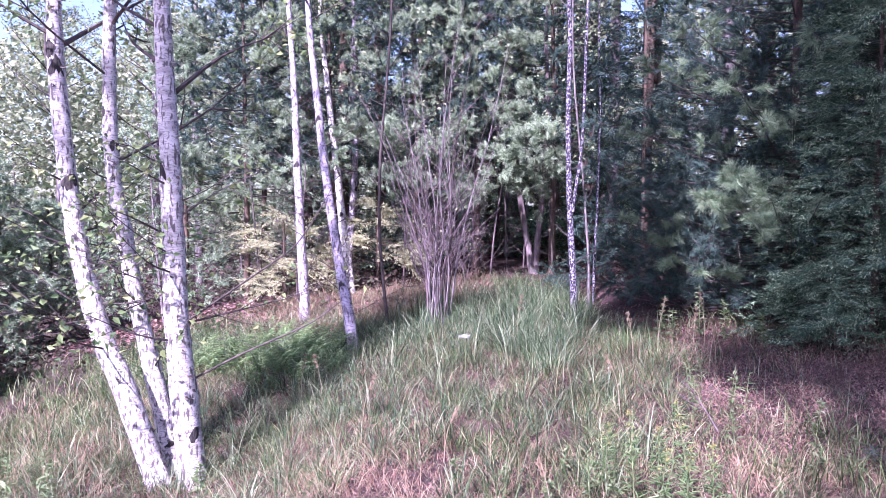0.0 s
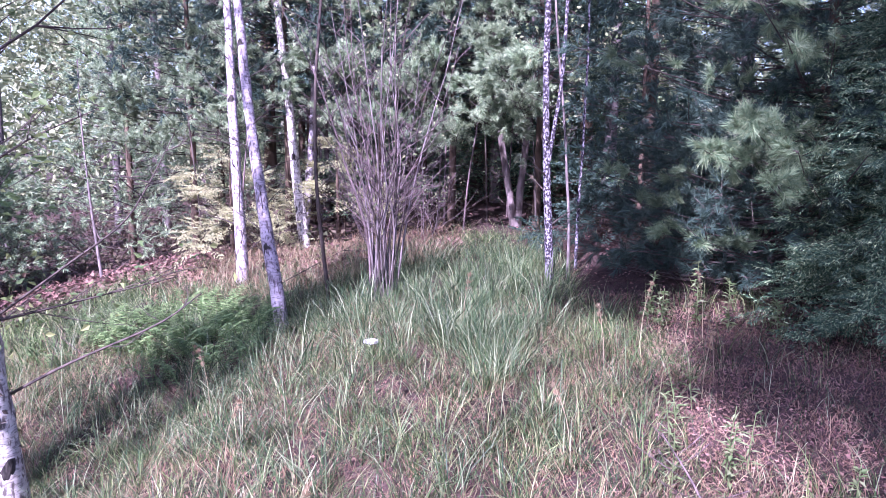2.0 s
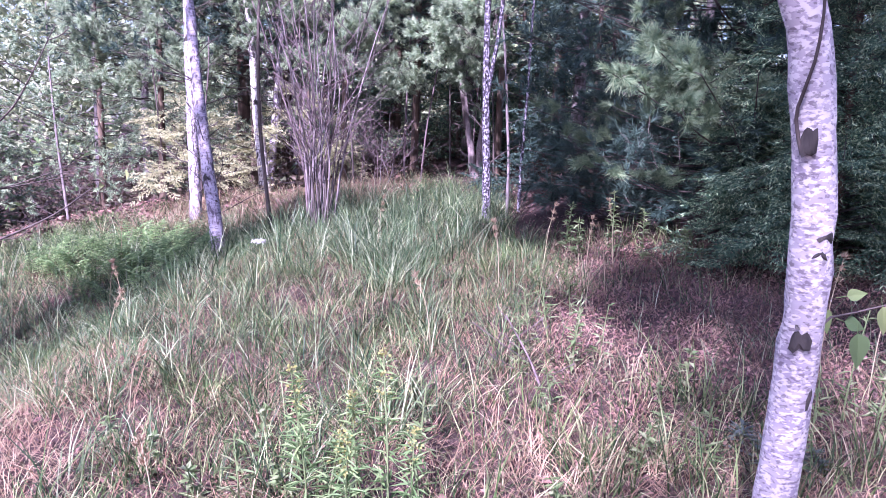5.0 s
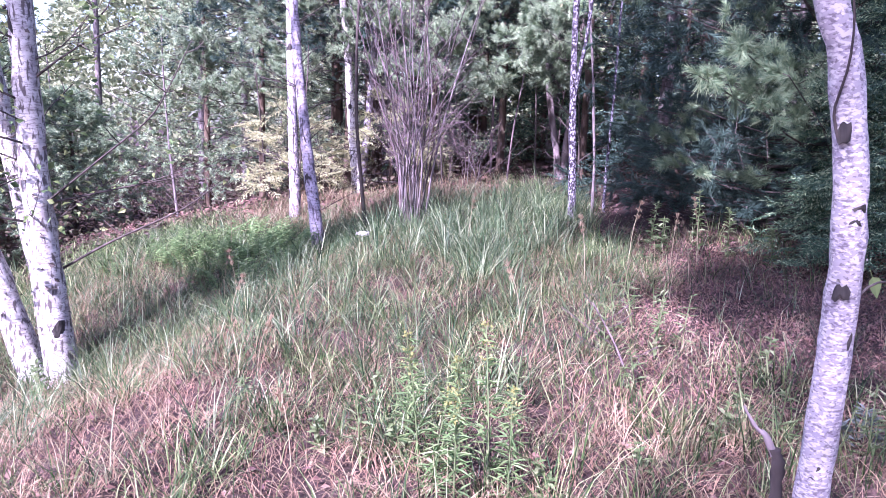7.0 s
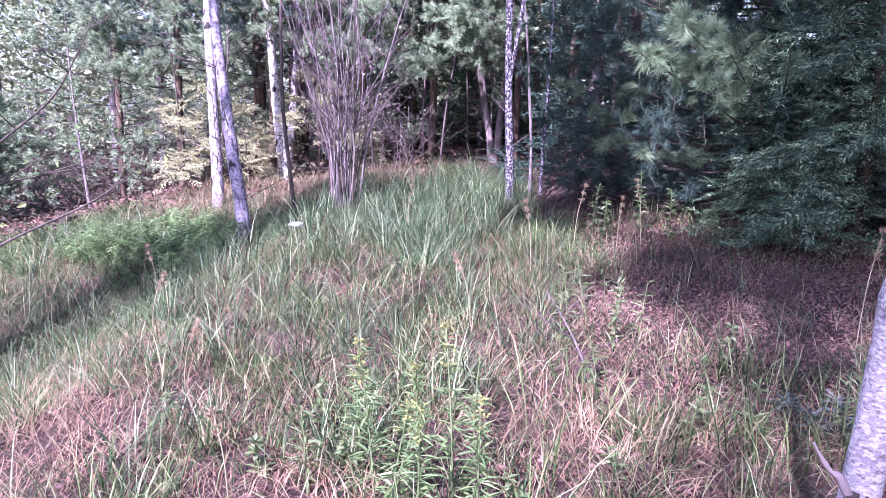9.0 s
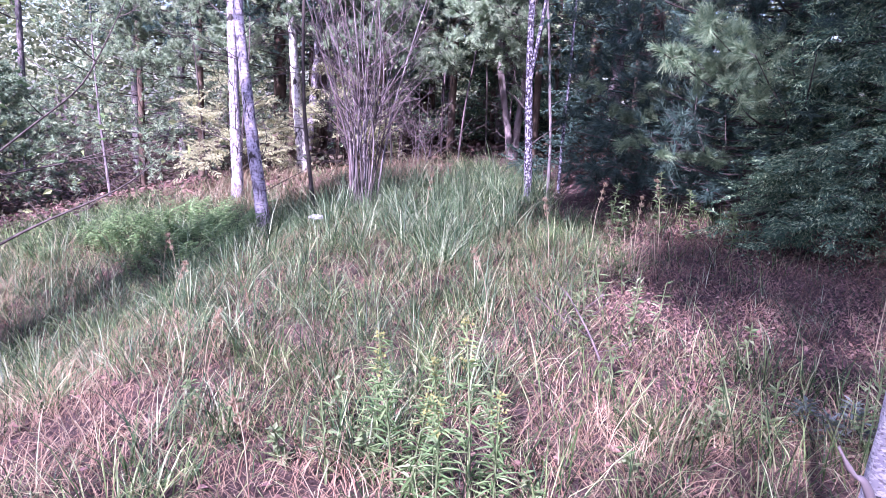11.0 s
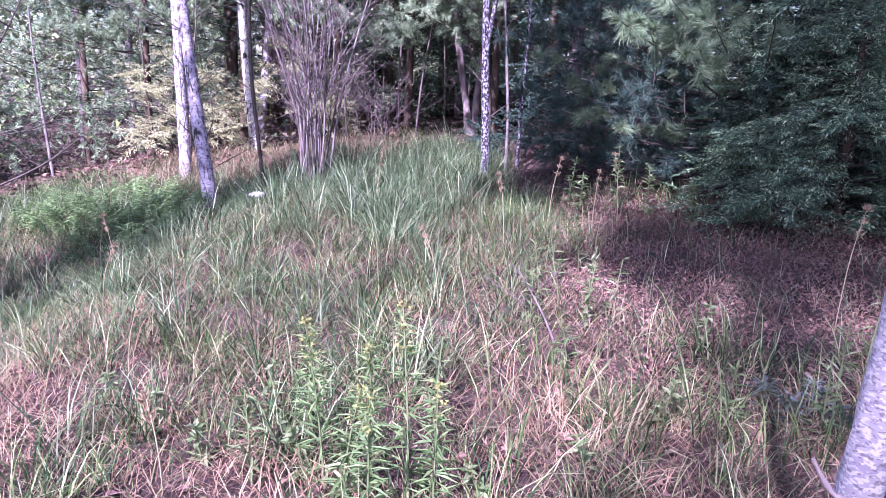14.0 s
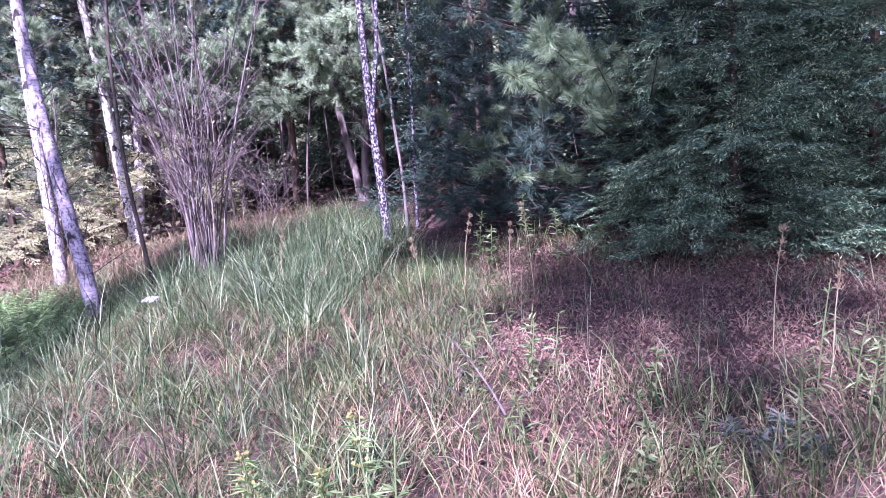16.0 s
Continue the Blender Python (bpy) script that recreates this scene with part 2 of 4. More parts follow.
def tube(geo, pts, r0, r1, sides=8, rings=10, rough=0.06, power=0.9, wobble=0.0):
    """A tapered, slightly uneven limb."""
    c = curve_through(pts, rings)
    if wobble:
        c[1:-1, :2] += np.cumsum(rng.normal(0, wobble, (rings - 2, 2)), 0) * 0.35 + rng.normal(0, wobble * 0.3, (rings - 2, 2))
    d = np.gradient(c, axis=0)
    d /= np.linalg.norm(d, axis=1)[:, None] + 1e-9
    ref = np.where(np.abs(d[:, 2:3]) > 0.9, [[1.0, 0, 0]], [[0, 0, 1.0]])
    if abs(d[0, 2]) > 0.5:
        ref = np.repeat([[1.0, 0.1, 0]], rings, 0)
    a = np.cross(d, ref)
    a /= np.linalg.norm(a, axis=1)[:, None] + 1e-9
    b = np.cross(d, a)
    s = np.linspace(0, 1, rings)
    rad = (r0 + (r1 - r0) * s ** power)[:, None] * (1 + rough * rng.normal(size=(rings, sides)))
    th = np.linspace(0, 2 * np.pi, sides, endpoint=False)
    v = c[:, None] + rad[..., None] * (np.cos(th)[None, :, None] * a[:, None] + np.sin(th)[None, :, None] * b[:, None])
    i, j = np.meshgrid(np.arange(rings - 1), np.arange(sides), indexing="ij")
    k = (j + 1) % sides
    f = np.stack([i * sides + j, i * sides + k, (i + 1) * sides + k, (i + 1) * sides + j], -1).reshape(-1, 4)
    geo.add(v, f)
    geo.add(v[-1], np.array([list(range(sides))]))
    return c


def unit(v):
    return v / (np.linalg.norm(v, axis=-1, keepdims=True) + 1e-9)


def blades(geo, base, length, width, bend, segs=3, az=None):
    """Grass blades that rise and arch over."""
    n = len(base)
    az = rng.uniform(0, 2 * np.pi, n) if az is None else az
    out = np.stack([np.cos(az), np.sin(az), np.zeros(n)], 1)
    turn = az + np.pi / 2 + rng.normal(0, 0.5, n)
    side = np.stack([np.cos(turn), np.sin(turn), np.zeros(n)], 1)
    s = np.linspace(0, 1, segs + 1)
    ang = (0.12 + bend)[:, None] * (0.25 + 1.5 * s[None] ** 1.4)
    step = (length / segs)[:, None]
    h = np.concatenate([np.zeros((n, 1)), np.cumsum(np.sin(ang[:, 1:]) * step, 1)], 1)
    z = np.concatenate([np.zeros((n, 1)), np.cumsum(np.cos(ang[:, 1:]) * step, 1)], 1)
    c = base[:, None] + out[:, None] * h[..., None]
    c[..., 2] += z
    w = width[:, None] * (1 - 0.9 * s[None] ** 1.6) * 0.5
    v = np.stack([c - side[:, None] * w[..., None], c + side[:, None] * w[..., None]], 2).reshape(n, -1, 3)
    q = np.array([[2 * k, 2 * k + 1, 2 * k + 3, 2 * k + 2] for k in range(segs)])
    f = (np.arange(n)[:, None, None] * (2 * segs + 2) + q[None]).reshape(-1, 4)
    geo.add(v, f)


def leaf_quads(geo, c, axis, normal, length, width, fold=0.15):
    """Pointed leaves, two facets folded on the midrib."""
    axis = unit(axis)
    side = unit(np.cross(normal, axis))
    up = np.cross(axis, side)
    L, W = np.asarray(length)[:, None], np.asarray(width)[:, None]
    mid = c + axis * L * 0.42
    v = np.stack([c, mid + side * W * 0.5 + up * W * fold, c + axis * L - up * L * 0.12, mid - side * W * 0.5 + up * W * fold], 1)
    k = np.arange(len(c))[:, None] * 4
    geo.add(v, np.concatenate([k + [0, 1, 2], k + [0, 2, 3]]))


def ovate_leaf(geo, c, axis, normal, length, width):
    """One broad leaf: rounded base, drawn-out tip, cupped along the midrib, with a short stalk."""
    axis = unit(np.asarray(axis, float))
    side = unit(np.cross(normal, axis))
    up = np.cross(axis, side)
    u = np.linspace(0, 1, 9)
    w = width * 0.5 * np.sin(np.pi * u ** 0.62) * (1 - 0.25 * u)
    mid = c + axis * (u * length)[:, None] - up * (0.10 * length * u ** 2)[:, None]
    edge = [mid + sg * side * w[:, None] + up * (0.22 * w)[:, None] for sg in (-1, 1)]
    geo.add(np.concatenate([mid, edge[0], edge[1]]), np.concatenate([[[i, i + 1, i + 10, i + 9], [i + 1, i, i + 18, i + 19]] for i in range(8)]))
    tube(geo, [c - axis * 0.018, c], 0.0008, 0.0008, 4, 2)


def scatter_leaves(geo, c, size, aspect=0.6, up=0.6):
    n = len(c)
    ax = rng.normal(size=(n, 3)) * [1, 1, 0.5] + [0, 0, -0.2]
    nm = rng.normal(size=(n, 3)) + [0, 0, up]
    L = size * rng.uniform(0.6, 1.3, n)
    leaf_quads(geo, c, ax, nm, L, L * aspect)


def tufts(geo, c, axis, count, length, width=0.0028, spread=0.75, stem=0.10):
    """Brushes of long needles round the ends of shoots."""
    n = len(c)
    axis = unit(axis)
    d = unit(axis[:, None] * 0.75 + spread * unit(rng.normal(size=(n, count, 3))))
    along = rng.uniform(-1, 0.1, (n, count, 1)) * stem
    b = c[:, None] + axis[:, None] * along
    L = length * rng.uniform(0.75, 1.15, (n, count, 1))
    side = unit(np.cross(d, rng.normal(size=(n, count, 3)))) * width
    tip = b + d * L
    tip[..., 2] -= 0.10 * L[..., 0]
    v = np.stack([b - side, b + side, tip], 2)
    geo.add(v, np.arange(n * count * 3).reshape(-1, 3))


def height(x, y):
    """The lie of the ground: a gentle rise ahead, stepping down to the birch clump and falling off beyond it."""
    x, y = np.asarray(x, float), np.asarray(y, float)
    z = 0.03 + 0.045 * (np.clip(y, -6, 22) - 5)
    z = z - (0.28 + 0.47 * np.exp(-((y - 5.5) / 3.6) ** 2)) / (1 + np.exp(np.clip((x + 0.75) / 0.5, -30, 30)))
    z = z - 0.05 * np.clip(-x, 0, 12) - 0.18 * np.clip(-3.0 - x, 0, 4)
    z = z + 0.03 * np.sin(1.9 * x + 0.7 * y) * np.cos(1.3 * y - 0.6 * x) + 0.012 * np.sin(5.1 * x + 1) * np.sin(4.3 * y)
    return z


def on_ground(x, y, lift=0.0):
    return np.stack([x, y, height(x, y) + lift], -1)

# ---- ground ----
def ground_sheet():
    """One sheet to the horizon, fine near the clearing and coarse far off."""
    near = np.concatenate([np.linspace(-1, 0, 60, endpoint=False) ** 3 * 240 - 9, np.linspace(-8.9, 8.9, 180), (np.linspace(0, 1, 61)[1:]) ** 3 * 240 + 9])
    xs, ys = near, near + 7
    X, Y = np.meshgrid(xs, ys, indexing="ij")
    Z = height(X, Y) + 0.02 * rng.normal(size=X.shape) * (np.abs(X) < 12) * (np.abs(Y - 6) < 12)
    g = Geo()
    i, j = np.meshgrid(np.arange(len(xs) - 1), np.arange(len(ys) - 1), indexing="ij")
    w = len(ys)
    g.add(np.stack([X, Y, Z], -1), np.stack([i * w + j, (i + 1) * w + j, (i + 1) * w + j + 1, i * w + j + 1], -1).reshape(-1, 4))
    ob = part("ground", g, M_SOIL, smooth=True)
    return tagged(ob, "uneven woodland floor of brown needle duff and soil", "ground", kind="structure")


ground_sheet()


# ---- trees ----
def side_branches(tw, lv, path, count, lo, hi, reach, rise, r0, leaf=None, leaf_n=0, subs=3, droop=0.0, own=None):
    """Limbs off a stem, each with a few twigs; leaves, if any, hang on the outer parts. own: the thing that takes each limb as a part."""
    for k in range(count):
        limb = Geo() if own is not None else tw
        s = lo + (hi - lo) * (k + rng.uniform(0, 1)) / count
        p = path[min(len(path) - 1, int(s * (len(path) - 1)))]
        az = rng.uniform(0, 2 * np.pi)
        L = reach * rng.uniform(0.55, 1.15) * (1.15 - 0.75 * (s - lo) / max(1e-6, hi - lo))
        d = np.array([np.cos(az), np.sin(az), rise + rng.normal(0, 0.15)])
        mid, end = p + d * L * 0.5 + [0, 0, 0.04 * L], p + d * L + [0, 0, (0.12 - droop) * L]
        c = tube(limb, [p, mid + rng.normal(0, 0.05, 3) * L, end], r0 * rng.uniform(0.6, 1.1), 0.0022, 5, 7)
        for q in range(subs):
            b = c[rng.integers(2, 6)]
            e = b + (unit(rng.normal(size=3)) * 0.7 + d * 0.6) * L * rng.uniform(0.25, 0.5)
            tube(limb, [b, (b + e) / 2 + rng.normal(0, 0.03, 3), e], r0 * 0.35, 0.0015, 4, 4)
            if leaf_n:
                t = rng.uniform(0.2, 1.05, (leaf_n, 1))
                scatter_leaves(lv, b + (e - b) * t + rng.normal(0, 0.05 + 0.06 * L, (leaf_n, 3)), leaf)
        if leaf_n:
            t = rng.uniform(0.35, 1.05, (leaf_n, 1))
            scatter_leaves(lv, p + (end - p) * t + rng.normal(0, 0.05 + 0.06 * L, (leaf_n, 3)), leaf)
        if own is not None:
            part("branch", limb, M_TWIG, own)


def extend(pts, top, sway=0.12):
    """Carries a stem on to its top height."""
    p = [np.array(q, float) for q in pts]
    d = p[-1] - p[-2]
    d = d / max(0.05, d[2])
    z = p[-1][2]
    while z < top - 0.3:
        step = min(0.9, top - z)
        d = d * 0.8 + np.array([rng.normal(0, 0.04), rng.normal(0, 0.04), 0.2])
        p.append(p[-1] + d / d[2] * step)
        z += step
    return p


def scar(geo, p, out, w, h):
    """A dark, slightly proud, uneven dome of old bark where a limb has died."""
    out = unit(np.array(out, float))
    side = unit(np.cross([0, 0, 1.0], out))
    th, ph = np.meshgrid(np.linspace(0, 2 * np.pi, 12, endpoint=False), np.linspace(0.05, np.pi / 2, 5), indexing="ij")
    k = 1 + 0.22 * np.sin(3 * th + rng.uniform(0, 6)) + 0.12 * rng.normal(size=th.shape)
    x, z = w * np.sin(ph) * np.cos(th) * k, h * np.sin(ph) * np.sin(th) * k
    v = p + side * x[..., None] + np.array([0, 0, 1.0]) * (z - 0.5 * np.abs(x))[..., None] + out * (0.005 * np.cos(ph) - 0.35 * x ** 2 / 0.05)[..., None]
    i, j = np.meshgrid(np.arange(12), np.arange(4), indexing="ij")
    n = (i + 1) % 12
    geo.add(v, np.stack([i * 5 + j, i * 5 + j + 1, n * 5 + j + 1, n * 5 + j], -1).reshape(-1, 4))
    geo.add(v[:, 0], np.array([list(range(12))]))


def birch_thing(name, label, stems, bark, top, crown=(0.35, 1.0), limbs=14, reach=1.1, leaf=0.055, leaf_n=16, dead=6, scars=6, group="", low_leaf=0, dead_lo=0.08):
    base = stems[0][0][0]
    t = thing(name, label, "birch tree", group, at=base)
    off = np.array(base)
    tw, lv = Geo(), Geo()
    for pts, r0, r1 in stems:
        g = Geo()
        path = extend([np.array(p) - off for p in pts], top - off[2])
        path[0] = path[0] - [0, 0, 0.08]
        c = tube(g, path, r0, r1, 14, 60, 0.045, 0.8, 0.006 if r0 > 0.06 else 0.0)
        # root flare
        for k in range(5):
            a = rng.uniform(0, 6.28)
            tube(g, [c[1] + [0, 0, r0 * 1.2], c[0] + [math.cos(a) * r0 * 1.3, math.sin(a) * r0 * 1.3, 0.02]], r0 * 0.55, r0 * 0.3, 7, 5)
        trunk = part("trunk", g, bark, t, smooth=True)
        sc = Geo()
        for k in range(scars):
            i = int(rng.uniform(2, 26))
            a = rng.uniform(3.4, 6.0)
            o = np.array([math.cos(a), math.sin(a), 0])
            scar(sc, c[i] + o * (r0 + (r1 - r0) * (i / 59) ** 0.8) * 0.98, o, r0 * 0.5, r0 * 0.7)
        if scars:
            part("scarring", sc, M_SCAR, trunk, "black scars on the bark", kind="stuff")
        fl = Geo()
        k = int(60 * r0 / 0.08 * (1 if r0 > 0.06 else 0.3))
        i = rng.integers(1, 30, k)
        a = rng.uniform(0, 6.28, k)
        o = np.stack([np.cos(a), np.sin(a), np.zeros(k)], 1)
        rad = (r0 + (r1 - r0) * (i / 59) ** 0.8)[:, None]
        tang = np.stack([-np.sin(a), np.cos(a), rng.normal(0, 0.5, k)], 1)
        leaf_quads(fl, c[i] + o * rad * 1.0 + [0, 0, 1] * rng.uniform(-0.06, 0.06, (k, 1)), tang + o * 0.5, o, rng.uniform(0.02, 0.06, k) * min(1, r0 / 0.08) ** 2, rng.uniform(0.012, 0.035, k) * min(1, r0 / 0.08) ** 2, 0.3)
        part("peeling_bark", fl, M_FLAKE, trunk, "dark curling flakes of bark", kind="stuff")
        if dead:
            side_branches(tw, lv, c, dead, dead_lo, crown[0], reach * 0.8, 0.4, r0 * 0.09, leaf, low_leaf, subs=5, own=t)
        if limbs:
            side_branches(tw, lv, c, limbs, crown[0], crown[1], reach, 0.55, r0 * 0.22, leaf, leaf_n, own=t)
    if lv.n:
        part("crown", lv, M_BIRCHLEAF, t, "small yellow-green leaves", kind="stuff")
    return t


# Clump of three leaning birches at the edge of the hollow
birch_thing("birch_clump", "three white-barked birch trunks leaning from one root, in grass", [
    ([(-1.66, 5.5, -0.74), (-1.73, 5.5, 0.04), (-1.78, 5.5, 0.7), (-1.79, 5.5, 1.37), (-1.81, 5.5, 2.02), (-1.83, 5.5, 2.67), (-1.84, 5.5, 3.1)], 0.115, 0.02),
    ([(-1.98, 5.6, -0.72), (-2.25, 5.6, 0.0), (-2.45, 5.6, 0.46), (-2.62, 5.6, 1.14), (-2.72, 5.6, 1.81), (-2.79, 5.6, 2.71), (-2.8, 5.6, 3.15)], 0.105, 0.02),
    ([(-1.92, 5.75, -0.72), (-2.09, 5.9, -0.27), (-2.25, 5.9, 0.4), (-2.38, 5.9, 1.12), (-2.49, 5.9, 1.83), (-2.5, 5.9, 2.53), (-2.48, 5.9, 3.23)], 0.09, 0.02),
], M_BIRCH_ROUGH, 8.5, crown=(0.34, 1.0), limbs=13, reach=1.3, leaf_n=13, leaf=0.065, dead=12, scars=3, low_leaf=4, dead_lo=0.14)

# The single birch that the camera stands beside
NEAR_AXIS = [(2.50, 2.88, -0.1), (2.455, 2.80, 0.3), (2.448, 2.76, 0.51), (2.443, 2.72, 0.72), (2.438, 2.69, 0.88), (2.424, 2.645, 1.03), (2.399, 2.605, 1.19), (2.363, 2.57, 1.34), (2.323, 2.54, 1.45), (2.26, 2.46, 1.8), (2.22, 2.40, 2.4), (2.24, 2.40, 3.0)]
near_birch = birch_thing("birch_tree", "slender white birch trunk with black branch scars, beside dry grass", [
    (NEAR_AXIS, 0.036, 0.016),
], M_BIRCH_NEAR, 6.5, crown=(0.82, 1.0), limbs=14, reach=0.9, leaf_n=24, dead=0, scars=0)


# side (-1 to 1 across the trunk), height, half width, half height
SCARS = [(-0.35, 0.955, 0.013, 0.026), (0.45, 1.10, 0.012, 0.010), (0.1, 1.075, 0.010, 0.007), (-0.05, 0.59, 0.012, 0.009), (-0.45, 0.565, 0.009, 0.007), (-0.5, 1.225, 0.011, 0.030), (0.55, 0.86, 0.004, 0.022)]
SHOOT = [(-0.75, 1.20), (-0.85, 1.245), (-0.6, 1.275), (-0.1, 1.32), (0.45, 1.38), (0.8, 1.44), (0.9, 1.52)]


def near_axis(z):
    """The middle of the near birch's trunk at a height."""
    zs = [q[2] for q in NEAR_AXIS]
    return np.array([np.interp(z, zs, [q[k] for q in NEAR_AXIS]) for k in range(3)])


def near_radius(z):
    return 0.036 - 0.020 * ((z + 0.1) / 6.6) ** 0.8


def near_birch_details(t):
    """Scars, a thin dark shoot across the bark and one leafy twig."""
    off = np.array(t.location)
    trunk = [c for c in t.children if c.name.startswith("trunk")][0]
    for x, z, w, h in SCARS:
        g = Geo()
        c, a = near_axis(z), x
        o = np.array([a, -math.sqrt(1 - a * a), 0])
        p = c + o * (near_radius(z) - 0.006) - off
        scar(g, p, o, w, h)
        part("branch_scar", g, M_SCAR, trunk, "black scar on white bark")
    g = Geo()
    tube(g, [near_axis(z) + [x * near_radius(z), -math.sqrt(1 - x * x) * near_radius(z) - 0.002, 0] - off for x, z in SHOOT], 0.0024, 0.0014, 6, 14)
    part("branch", g, M_TWIG, t, "thin dark shoot across the trunk")
    g, lv = Geo(), Geo()
    tube(g, [np.array(p) - off for p in ((2.43, 2.66, 0.9), (2.54, 2.86, 0.92), (2.62, 2.95, 0.915), (2.72, 2.97, 0.94))], 0.003, 0.0015, 5, 8)
    twig = part("branch", g, M_TWIG, t)
    c = np.array([(2.57, 2.95, 0.92), (2.61, 2.95, 0.9), (2.635, 2.95, 0.88), (2.67, 2.95, 0.93), (2.6, 2.93, 0.95)]) - off
    ax = np.array([(0.3, 0, -0.8), (0.6, 0.1, -0.2), (0.1, -0.1, -1.0), (0.2, 0, -0.9), (0.9, 0, 0.2)])
    for q, d, size in zip(c, ax, (0.05, 0.045, 0.068, 0.055, 0.036)):
        ovate_leaf(lv, q, d, (0.25, -1, 0.5), size, size * 0.66)
    part("foliage", lv, M_BIRCHLEAF, twig, "hanging pale green leaves", kind="stuff")


near_birch_details(near_birch)


def arching_branch():
    """A long bare branch from the clump that rises over the hollow."""
    t = bpy.data.objects["birch_clump"]
    off = np.array(t.location)
    g, lv = Geo(), Geo()
    c = tube(g, [np.array(p) - off for p in ((-1.76, 5.5, 0.58), (-1.17, 5.45, 0.97), (-0.83, 5.42, 1.2), (-0.66, 5.4, 1.41), (-0.5, 5.4, 1.68))], 0.009, 0.0025, 6, 14)
    side_branches(g, lv, c, 7, 0.3, 1.0, 0.35, 0.4, 0.004, subs=3)
    part("branch", g, M_TWIG, t, "long bare arching branch")


arching_branch()

# Pair of birches on the far side of the grass
birch_thing("birch_pair", "two slim grey-white birch trunks crossing as they rise from grass", [
    ([(-2.12, 10.43, -0.40), (-2.17, 10.54, 0.40), (-2.24, 10.66, 1.20), (-2.30, 10.77, 2.00), (-2.36, 10.89, 2.80), (-2.42, 11.00, 3.60), (-2.49, 11.12, 4.40)], 0.085, 0.02),
    ([(-0.96, 8.55, -0.40), (-1.15, 8.74, 0.40), (-1.33, 8.94, 1.20), (-1.49, 9.13, 2.00), (-1.62, 9.33, 2.80), (-1.74, 9.52, 3.60), (-1.84, 9.72, 4.40)], 0.075, 0.02),
], M_BIRCH_FAR, 7.0, crown=(0.58, 1.0), limbs=8, reach=0.9, leaf_n=9, leaf=0.06, dead=22, scars=2)

birch_thing("birch_tree", "pale birch trunk standing behind the grass, bare below", [
    ([(-1.73, 11.95, -0.10), (-1.83, 12.06, 0.60), (-1.94, 12.18, 1.30), (-2.03, 12.30, 2.00), (-2.14, 12.43, 2.80)], 0.09, 0.02),
], M_BIRCH_ROUGH, 7.5, crown=(0.44, 1.0), limbs=10, reach=1.0, leaf_n=12, leaf=0.07, dead=14, scars=3, group="background birches")
birch_thing("birch_tree", "pale birch trunk in the shade of the wood", [
    ([(-2.09, 12.99, -0.10), (-2.02, 13.07, 0.80), (-1.96, 13.14, 1.70), (-1.93, 13.22, 2.60)], 0.07, 0.02),
], M_BIRCH_FAR, 9, crown=(0.4, 1.0), limbs=12, reach=1.2, dead=6, scars=3, group="background birches")


def plain_tree(name, label, category, stems, bark, top, limbs, reach, leaf_n, leaf, leaf_mat, dead=6, lo=0.4, group="", split=True):
    base = np.array(stems[0][0][0], float)
    t = thing(name, label, category, group, at=base)
    own = t if split else None
    tw, lv = Geo(), Geo()
    for pts, r0, r1 in stems:
        g = Geo()
        path = extend([np.array(p) - base for p in pts], top - base[2])
        path[0] = path[0] - [0, 0, 0.08]
        c = tube(g, path, r0, r1, 9, 36, 0.06, 0.85)
        part("trunk", g, bark, t, smooth=True)
        if dead:
            side_branches(tw, lv, c, dead, 0.1, lo, reach * 0.6, 0.3, r0 * 0.2, subs=3, own=own)
        if limbs:
            side_branches(tw, lv, c, limbs, lo, 1.0, reach, 0.5, r0 * 0.25, leaf, leaf_n, own=own)
    if tw.n:
        part("branchwork", tw, M_TWIG, t, kind="stuff")
    if lv.n:
        part("crown", lv, leaf_mat, t, kind="stuff")
    return t


plain_tree("thin_tree", "thin dark-stemmed young tree with bare side twigs in grass", "young tree",
           [([(-0.70, 9.29, -0.10), (-0.76, 9.26, 0.50), (-0.80, 9.22, 1.10), (-0.80, 9.19, 1.70), (-0.77, 9.15, 2.30)], 0.024, 0.010)], M_TWIG, 5.8, 10, 0.9, 10, 0.06, M_LEAF, dead=10, lo=0.5)
plain_tree("dark_tree", "slim tree with dark lichen-spotted bark forking above", "tree",
           [([(1.67, 9.13, 0.10), (1.64, 9.19, 0.70), (1.61, 9.24, 1.30), (1.59, 9.29, 1.90), (1.58, 9.34, 2.50), (1.59, 9.40, 3.20), (1.60, 9.45, 3.80)], 0.046, 0.015),
            ([(1.62, 9.1, 1.55), (1.66, 9.12, 1.75), (1.74, 9.15, 2.4), (1.78, 9.2, 3.6)], 0.022, 0.012)], M_DARKBARK, 7.0, 10, 0.8, 9, 0.06, M_LEAF, dead=9, lo=0.55)
plain_tree("thin_tree", "thin grey stem in front of the pine", "young tree",
           [([(1.86, 9.4, 0.15), (1.86, 9.4, 0.78), (1.82, 9.4, 1.34), (1.78, 9.4, 1.89), (1.72, 9.4, 2.42)], 0.017, 0.008)], M_GREYTWIG, 5, 6, 0.6, 8, 0.05, M_LEAF, dead=6, lo=0.5)
plain_tree("thin_tree", "thin spotted stem half hidden by pine boughs", "young tree",
           [([(1.98, 9.9, 0.15), (2.0, 9.9, 1.05), (2.02, 9.9, 1.47), (2.03, 9.9, 1.93)], 0.02, 0.008)], M_DARKBARK, 4.6, 6, 0.6, 8, 0.05, M_LEAF, dead=6, lo=0.5)
